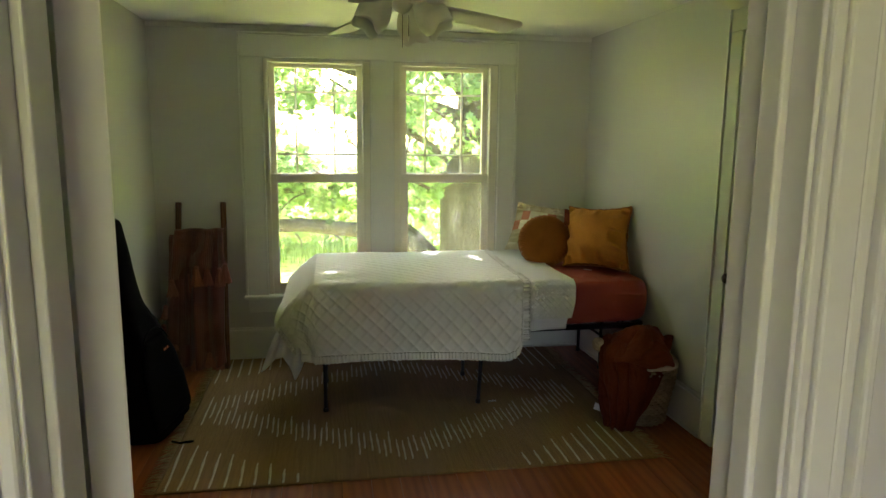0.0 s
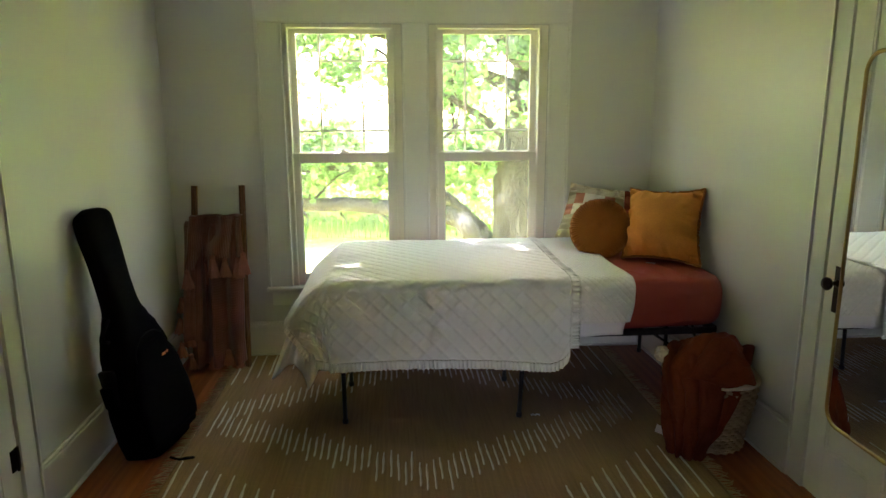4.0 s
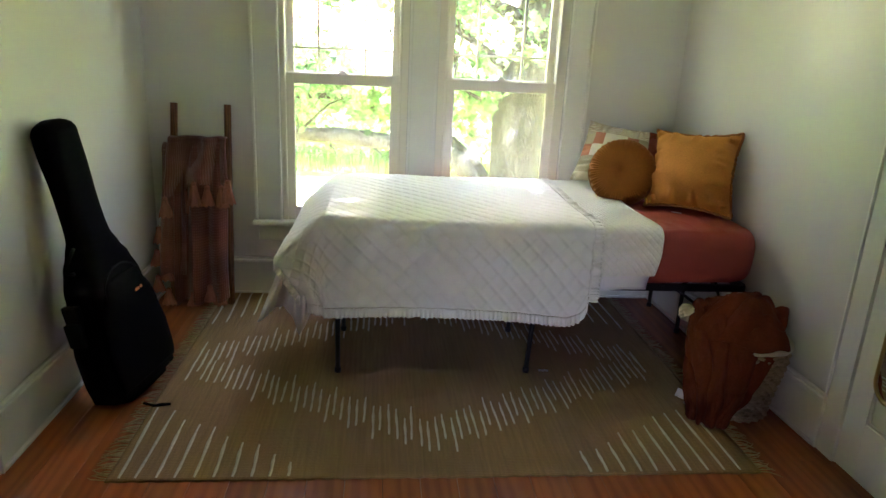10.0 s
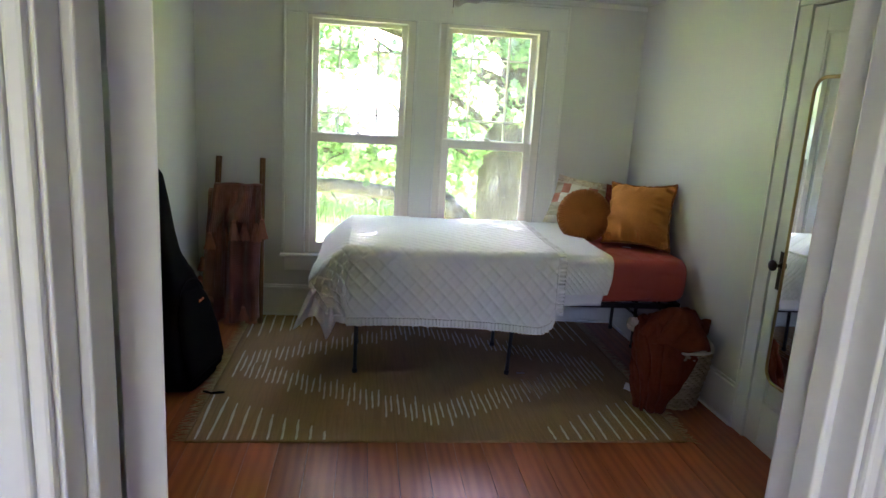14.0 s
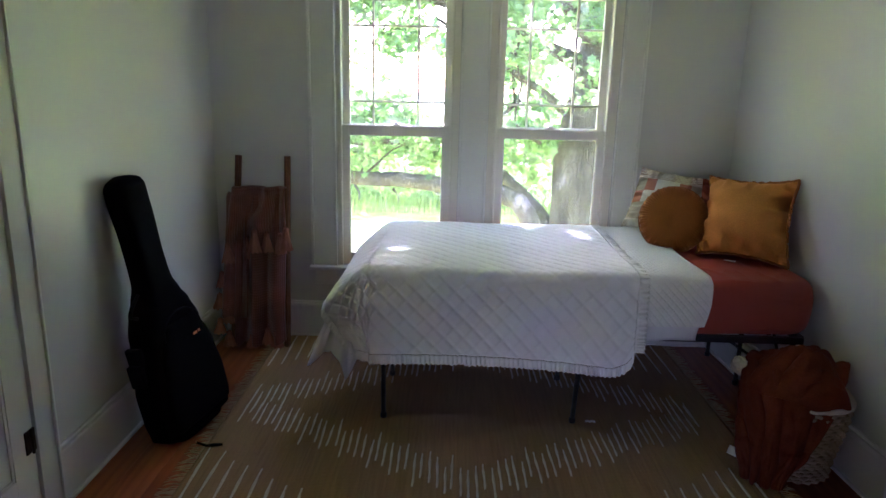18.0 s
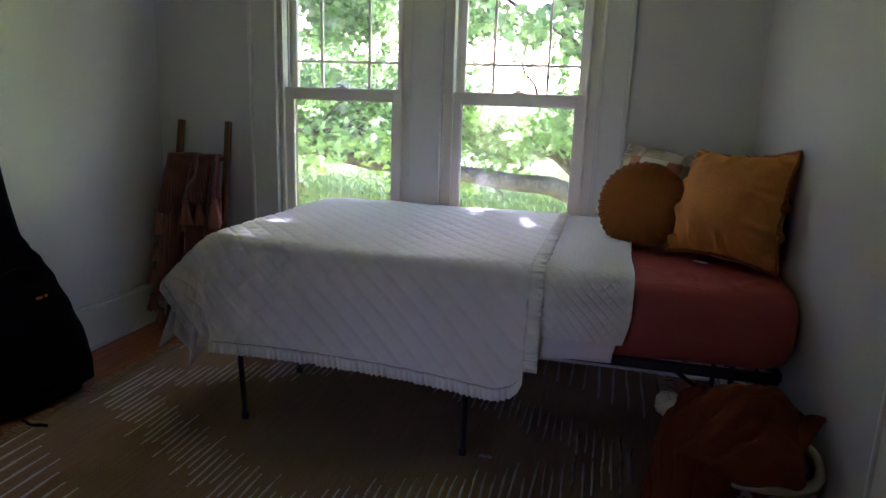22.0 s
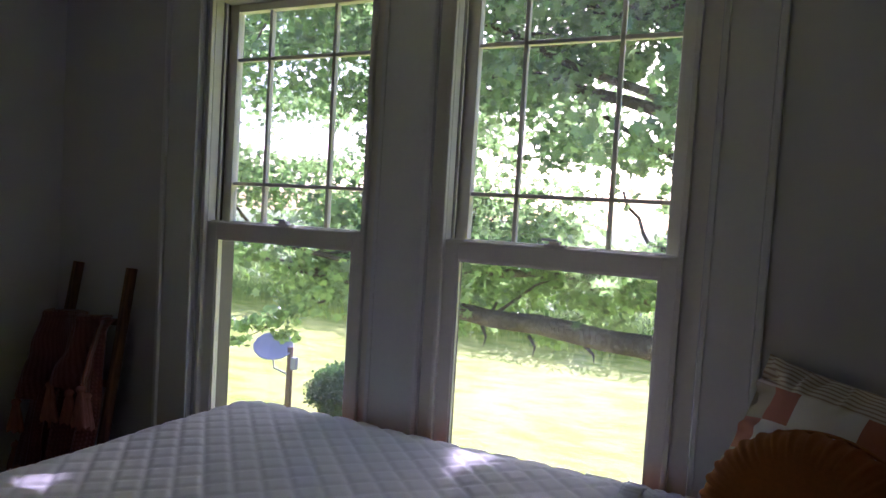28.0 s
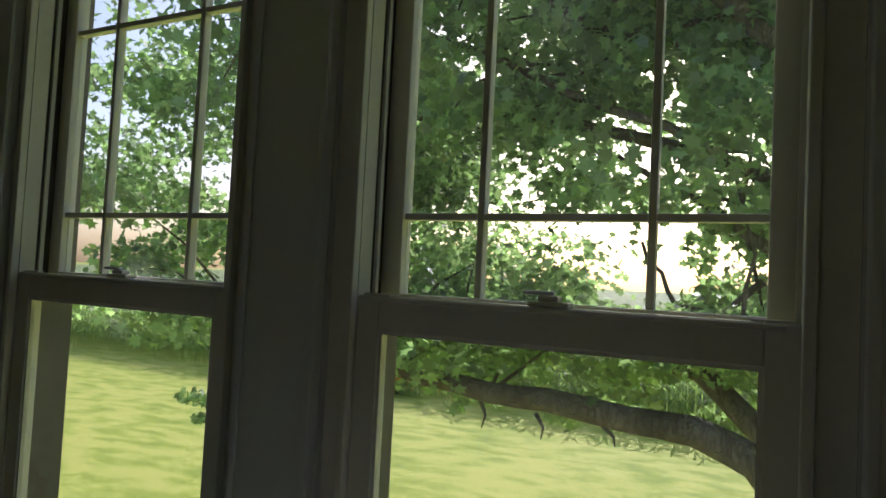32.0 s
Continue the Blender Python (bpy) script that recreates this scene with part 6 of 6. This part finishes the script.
# a low spray hanging before the lawn, and its twig
twigs.append((Vector((-3.2, 9.3, 0.55)), Vector((-3.7, 9.25, 0.35)), Vector((-4.5, 9.2, -0.1))))
for place, r in (((-3.75, 9.2, 0.36), 0.26), ((-4.1, 9.2, 0.18), 0.24), ((-4.5, 9.2, 0.06), 0.19), ((-4.9, 9.2, 0.02), 0.14), ((-4.65, 9.2, -0.17), 0.13), ((-3.95, 9.2, -0.02), 0.15),
                 ((-3.5, 9.3, 0.62), 0.32), ((-3.9, 9.3, 0.85), 0.32), ((-3.1, 9.3, 0.85), 0.30), ((-4.3, 9.3, 0.62), 0.22)):
    centres.append((Vector(place), r, 520))
for a, e in (((-0.9, 9.1, 0.40), (-0.82, 9.0, 0.22)), ((-0.35, 9.1, 0.38), (-0.24, 9.05, 0.24)), ((-1.4, 9.1, 0.44), (-1.34, 9.0, 0.24))):
    twigs.append((Vector(a), Vector(a).lerp(Vector(e), 0.5) + Vector((0.04, 0, 0)), Vector(e)))
# light outer sprays behind, and the thick front of the crown towards the house
for _ in range(40):
    p = Vector((RNG.uniform(-8.5, 6.5), RNG.uniform(10.5, 14.0), RNG.uniform(2.0, 5.5)))
    if (p.x / 8.5) ** 2 + ((p.z - 2) / 6.5) ** 2 < 1.15:
        centres.append((p, RNG.uniform(0.4, 0.7), 120))
# the front is laid along the sun's slope so that it shades the bed
for _ in range(28):
    y, s = RNG.uniform(9.4, 11.4), RNG.uniform(-0.75, 1.7)
    centres.append((Vector((RNG.uniform(-3.6, 3.0), y, 0.9 + (y - 4.0) * 0.51 + s)), RNG.uniform(0.35, 0.55), 170))
for _ in range(92):
    centres.append((Vector((RNG.uniform(-7.5, -2.4), RNG.uniform(8.6, 12.0), RNG.uniform(1.3, 4.6))), RNG.uniform(0.4, 0.6), 230))
for _ in range(34):
    centres.append((Vector((RNG.uniform(-1.8, 1.0), RNG.uniform(8.7, 9.8), RNG.uniform(0.92, 1.38))), RNG.uniform(0.22, 0.34), 190))
# unseen half of the crown beyond the trunk, added to dim the west wall
for _ in range(95):
    centres.append((Vector((RNG.uniform(2.7, 8.0), RNG.uniform(7.5, 12.5), RNG.uniform(0.9, 6.0))), RNG.uniform(0.45, 0.65), 190))
# leaves behind the low limb, thick above it and few below
for _ in range(64):
    centres.append((Vector((RNG.uniform(-2.8, 1.5), RNG.uniform(9.6, 11.0), RNG.uniform(0.66, 1.36))), RNG.uniform(0.24, 0.38), 190))
for _ in range(26):
    centres.append((Vector((RNG.uniform(-2.4, 1.4), RNG.uniform(9.6, 10.6), RNG.uniform(0.22, 0.56))), RNG.uniform(0.10, 0.17), 210))
for _ in range(16):
    centres.append((Vector((RNG.uniform(0.3, 1.15), RNG.uniform(9.8, 10.8), RNG.uniform(1.0, 2.3))), RNG.uniform(0.2, 0.3), 230))
for _ in range(26):
    centres.append((Vector((RNG.uniform(-4.4, -2.3), RNG.uniform(9.4, 11.4), RNG.uniform(2.1, 4.2))), RNG.uniform(0.35, 0.5), 240))
# sprays beside the trunk
for _ in range(46):
    centres.append((Vector((RNG.uniform(-0.4, 3.0), RNG.uniform(10.4, 13.5), RNG.uniform(0.62, 1.6))), RNG.uniform(0.25, 0.4), 170))
for _ in range(24):
    y = RNG.uniform(11.0, 13.5)
    centres.append((Vector((RNG.uniform(1.5, 3.2) + 0.06 * (y - 11), y, RNG.uniform(-0.5, 1.0))), RNG.uniform(0.25, 0.4), 190))
# high leaf clusters added across the sun's path to shade the room
for _ in range(58):
    d = RNG.uniform(9.0, 12.5)
    foot = Vector((RNG.uniform(-0.95, 1.1), RNG.uniform(3.5, 4.8), 0.86))
    centres.append((foot + SUN_WAY * d, RNG.uniform(0.3, 0.45), 200))


# added leaves that block the sun ray onto the rug under the bed
for dx, dy in ((0.0, 0.0), (0.12, 0.08), (-0.1, -0.05)):
    centres.append((Vector((0.74 + dx, 3.655 + dy, 0.0)) + SUN_WAY * 10.5, 0.3, 260))


def in_gap(p):
    return any(sum(((p[i] - c[i]) / h[i]) ** 2 for i in range(3)) < 1.3 for c, h in GAPS) or any(((p[0] - c[0] - k * (p[1] - c[1])) / h[0]) ** 2 + ((p[2] - c[2]) / h[2]) ** 2 < 1.3 for c, h, k in SLANTED)


tw = bmesh.new()
for a, m, e in twigs:
    if any(in_gap(p) for p in (m, e, a.lerp(m, 0.5), m.lerp(e, 0.5))):
        continue
    tw.from_mesh(tube_mesh([a, m, e], [0.022, 0.013, 0.005], 5))
part("twigs", tw, BARK, tree, "", True)["kind"] = "stuff"
leaf_places, leaf_sizes = [], []
for c, r, per in centres:
    n = int(0.85 * per * (r / 0.5) ** 2)
    d = RNG.normal(0, 1, (n, 3))
    d /= np.linalg.norm(d, axis=1)[:, None]
    rad = RNG.uniform(0, 1, n) ** 0.5
    p = d * rad[:, None] * np.array([r * 1.3, r * 1.3, r * 0.55]) + np.array(c)
    leaf_places.append(p)
    leaf_sizes.append(RNG.uniform(0.07, 0.135, n))
leaf_places, leaf_sizes = np.concatenate(leaf_places), np.concatenate(leaf_sizes)
keep = leaf_places[:, 1] > 5.9
for place, half in GAPS:
    d = (leaf_places - np.array(place)) / np.array(half)
    d = np.linalg.norm(d, axis=1) * (1 + 0.25 * np.sin(leaf_places[:, 0] * 9) * np.sin(leaf_places[:, 2] * 11))
    keep &= ~((d < 1) & (RNG.uniform(0, 1, len(d)) < 0.93))
for place, half, slant in SLANTED:
    d = leaf_places - np.array(place)
    d[:, 0] -= slant * d[:, 1]
    d = np.linalg.norm(d / np.array(half), axis=1) * (1 + 0.3 * np.sin(leaf_places[:, 0] * 8) * np.sin(leaf_places[:, 2] * 10))
    keep &= ~((d < 1) & (RNG.uniform(0, 1, len(d)) < 0.95))
sw = np.array(SUN_WAY)
for place, rad in SUNSPOTS:
    d = leaf_places - np.array(place)
    along = d @ sw
    off = np.linalg.norm((d - along[:, None] * sw) * np.array([0.75, 1.0, 1.15]), axis=1) * (1 + 0.3 * np.sin(leaf_places[:, 0] * 31 + leaf_places[:, 2] * 23))
    keep &= ~((off < rad) & (along > 0) & (RNG.uniform(0, 1, len(off)) < 0.985))
part("crown", leaf_mesh("crown", leaf_places[keep], leaf_sizes[keep], 0.75), LEAF, tree, "green maple leaves in layered sprays")["kind"] = "stuff"

# satellite dish on its post
DSX, DSY = -9.15, 15.95
dish = thing("satellite_dish", "grey satellite dish on a wooden post in the lawn", "satellite dish", (DSX, DSY, GZ))
part("post", tube_mesh([(DSX, DSY, GZ), (DSX + 0.01, DSY, -1.95)], [0.085, 0.075], 12), POST, dish)
part("dish_arm", tube_mesh([(DSX - 0.02, DSY - 0.05, -2.62), (DSX - 0.26, DSY - 0.28, -2.45), (DSX - 0.40, DSY - 0.17, -2.1)], 0.025, 8), GREYP, dish)
part("reflector", lathe([(0.001, 0.0), (0.21, 0.015), (0.40, 0.06), (0.485, 0.10), (0.49, 0.093), (0.40, 0.047), (0.21, 0.0), (0.001, -0.015)], (DSX - 0.44, DSY - 0.10, -2.02), 28, (0.30, -0.45, 0.80)), GREYP, dish, "shallow oval grey reflector")
part("receiver_box", boxes((DSX + 0.08, DSX + 0.22, DSY - 0.08, DSY + 0.05, -2.48, -2.18), bev=0.01), GREYP, dish)

# clipped bush behind the dish
BHX = -7.9
bush = thing("clipped_bush", "round clipped dark green bush on the lawn", "bush", (BHX, 16.6, GZ))
n = 9000
d = RNG.normal(0, 1, (n, 3))
d /= np.linalg.norm(d, axis=1)[:, None]
d[:, 2] = np.abs(d[:, 2]) * 1.0 - 0.25 * (RNG.uniform(0, 1, n) < 0.4)
p = np.array([BHX, 16.6, GZ + 0.62]) + d * (1.0 + 0.09 * RNG.normal(0, 1, n))[:, None] * np.array([0.85, 0.85, 0.72])
part("bush_leaves", leaf_mesh("bush_leaves", p, RNG.uniform(0.05, 0.09, n), 1.2), SHRUB, bush)["kind"] = "stuff"
part("bush_core", lathe([(0.001, 0.0), (0.62, 0.1), (0.74, 0.5), (0.6, 0.95), (0.28, 1.2), (0.001, 1.25)], (BHX, 16.6, GZ), 20), SHRUB, bush, "dense dark inside")

# corn field
V, FA = [], []
xs = np.arange(-62, 14, 0.24)
for j in range(7):
    for x in xs:
        bx, by = x + RNG.normal(0, 0.04), 29.4 + j * 0.76 + RNG.normal(0, 0.04)
        h = RNG.uniform(1.8, 2.2)
        base = len(V)
        w = 0.018
        V += [(bx - w, by, GZ), (bx + w, by, GZ), (bx + w * 0.6, by, GZ + h), (bx - w * 0.6, by, GZ + h)]
        FA.append((base, base + 1, base + 2, base + 3))
        for q in range(10):
            a, z0, ln = RNG.uniform(0, 6.283), GZ + 0.55 + (h - 0.7) * q / 10, RNG.uniform(0.38, 0.62)
            ca, sa = math.cos(a), math.sin(a)
            base = len(V)
            for s, (o2, dz, ww) in enumerate(((0, 0, 0.02), (0.4, 0.24, 0.042), (0.75, 0.34, 0.035), (1.0, 0.24, 0.006))):
                V += [(bx + ca * ln * o2 - sa * ww, by + sa * ln * o2 + ca * ww, z0 + ln * dz * 1.4), (bx + ca * ln * o2 + sa * ww, by + sa * ln * o2 - ca * ww, z0 + ln * dz * 1.4)]
                if s:
                    c0 = base + 2 * s - 2
                    FA.append((c0, c0 + 1, c0 + 3, c0 + 2))
cm = bpy.data.meshes.new("corn_field")
cm.from_pydata(V, [], FA)
tagged(part("corn_field", cm, CORN), "tall green corn standing along the lawn's far edge", "corn field", kind="stuff")
structure("field_beyond", boxes((-400, 300, 34.4, 500, GZ, GZ + 1.7)), surface("corn_canopy", (0.15, 0.22, 0.05), 0.95, vary=0.4, scale=1.2, grain=8, bump=0.8, dist=0.3), "green corn field stretching away", "field")
lily = thing("orange_lilies", "clump of orange lilies at the edge of the corn", "flowers", (-14.0, 28.9, GZ))
n = 400
p = np.array([-14.0, 28.9, GZ + 0.55]) + RNG.normal(0, 1, (n, 3)) * np.array([0.6, 0.35, 0.22])
part("petals", leaf_mesh("petals", p, RNG.uniform(0.06, 0.12, n), 1.0), LILY, lily)["kind"] = "stuff"
p = np.array([-14.0, 28.9, GZ + 0.3]) + RNG.normal(0, 1, (700, 3)) * np.array([0.7, 0.4, 0.18])
part("lily_leaves", leaf_mesh("lily_leaves", p, RNG.uniform(0.1, 0.25, 700), 1.0), CORN, lily)["kind"] = "stuff"

# the storey below and the roof over the room
SIDING = surface("white_siding", (0.72, 0.72, 0.70), 0.6, vary=0.06, scale=2, grain=30, bump=0.08, stretch=(0.3, 0.3, 12))
ROOF = surface("grey_shingle", (0.12, 0.115, 0.11), 0.9, vary=0.3, scale=4, grain=30, bump=0.3)
structure("wall_lower_storey", boxes((XL - T, XR + T, -2.5, YN + 0.16, GZ, -0.301)), SIDING, "white clad wall of the storey below", "wall")
structure("roof", boxes((XL - T - 0.02, XR + T + 0.02, -2.52, YN + 0.18, ZC + 0.121, ZC + 0.30)), ROOF, "flat grey roof over the room", "roof")

# ---------------------------------------------------------------- floor boards, last
BW = 0.146
board_meshes = {}
fl = bpy.data.objects["floor"]


def board_mesh(ln):
    key = round(ln, 2)
    if key not in board_meshes:
        b = bmesh.new()
        box(b, -BW / 2 + 0.0011, BW / 2 - 0.0011, -ln / 2 + 0.0008, ln / 2 - 0.0008, -0.021, 0.0)
        mesh = bpy.data.meshes.new("board")
        b.to_mesh(mesh)
        b.free()
        mesh.materials.append(FLOOR)
        board_meshes[key] = mesh
    return board_meshes[key]


br = random.Random(3)
for y_lo, y_hi, x_lo, x_hi in ((YS - T, YN, XL, XR), (-2.38, YS - T, -1.5, 1.1)):
    x = x_lo
    while x < x_hi - 0.01:
        cuts = [y_lo] + ([round(y_lo + br.choice((0.7, 1.9, 2.6, 3.1, 3.6)), 2)] if y_hi - y_lo > 3 else []) + [y_hi]
        for a, b2 in zip(cuts, cuts[1:]):
            ob = put_under(new("floorboard", board_mesh(b2 - a)), fl)
            ob.matrix_basis = UNIT @ Matrix.Translation((x + BW / 2, (a + b2) / 2, br.uniform(-0.0006, 0.0)))
        x += BW
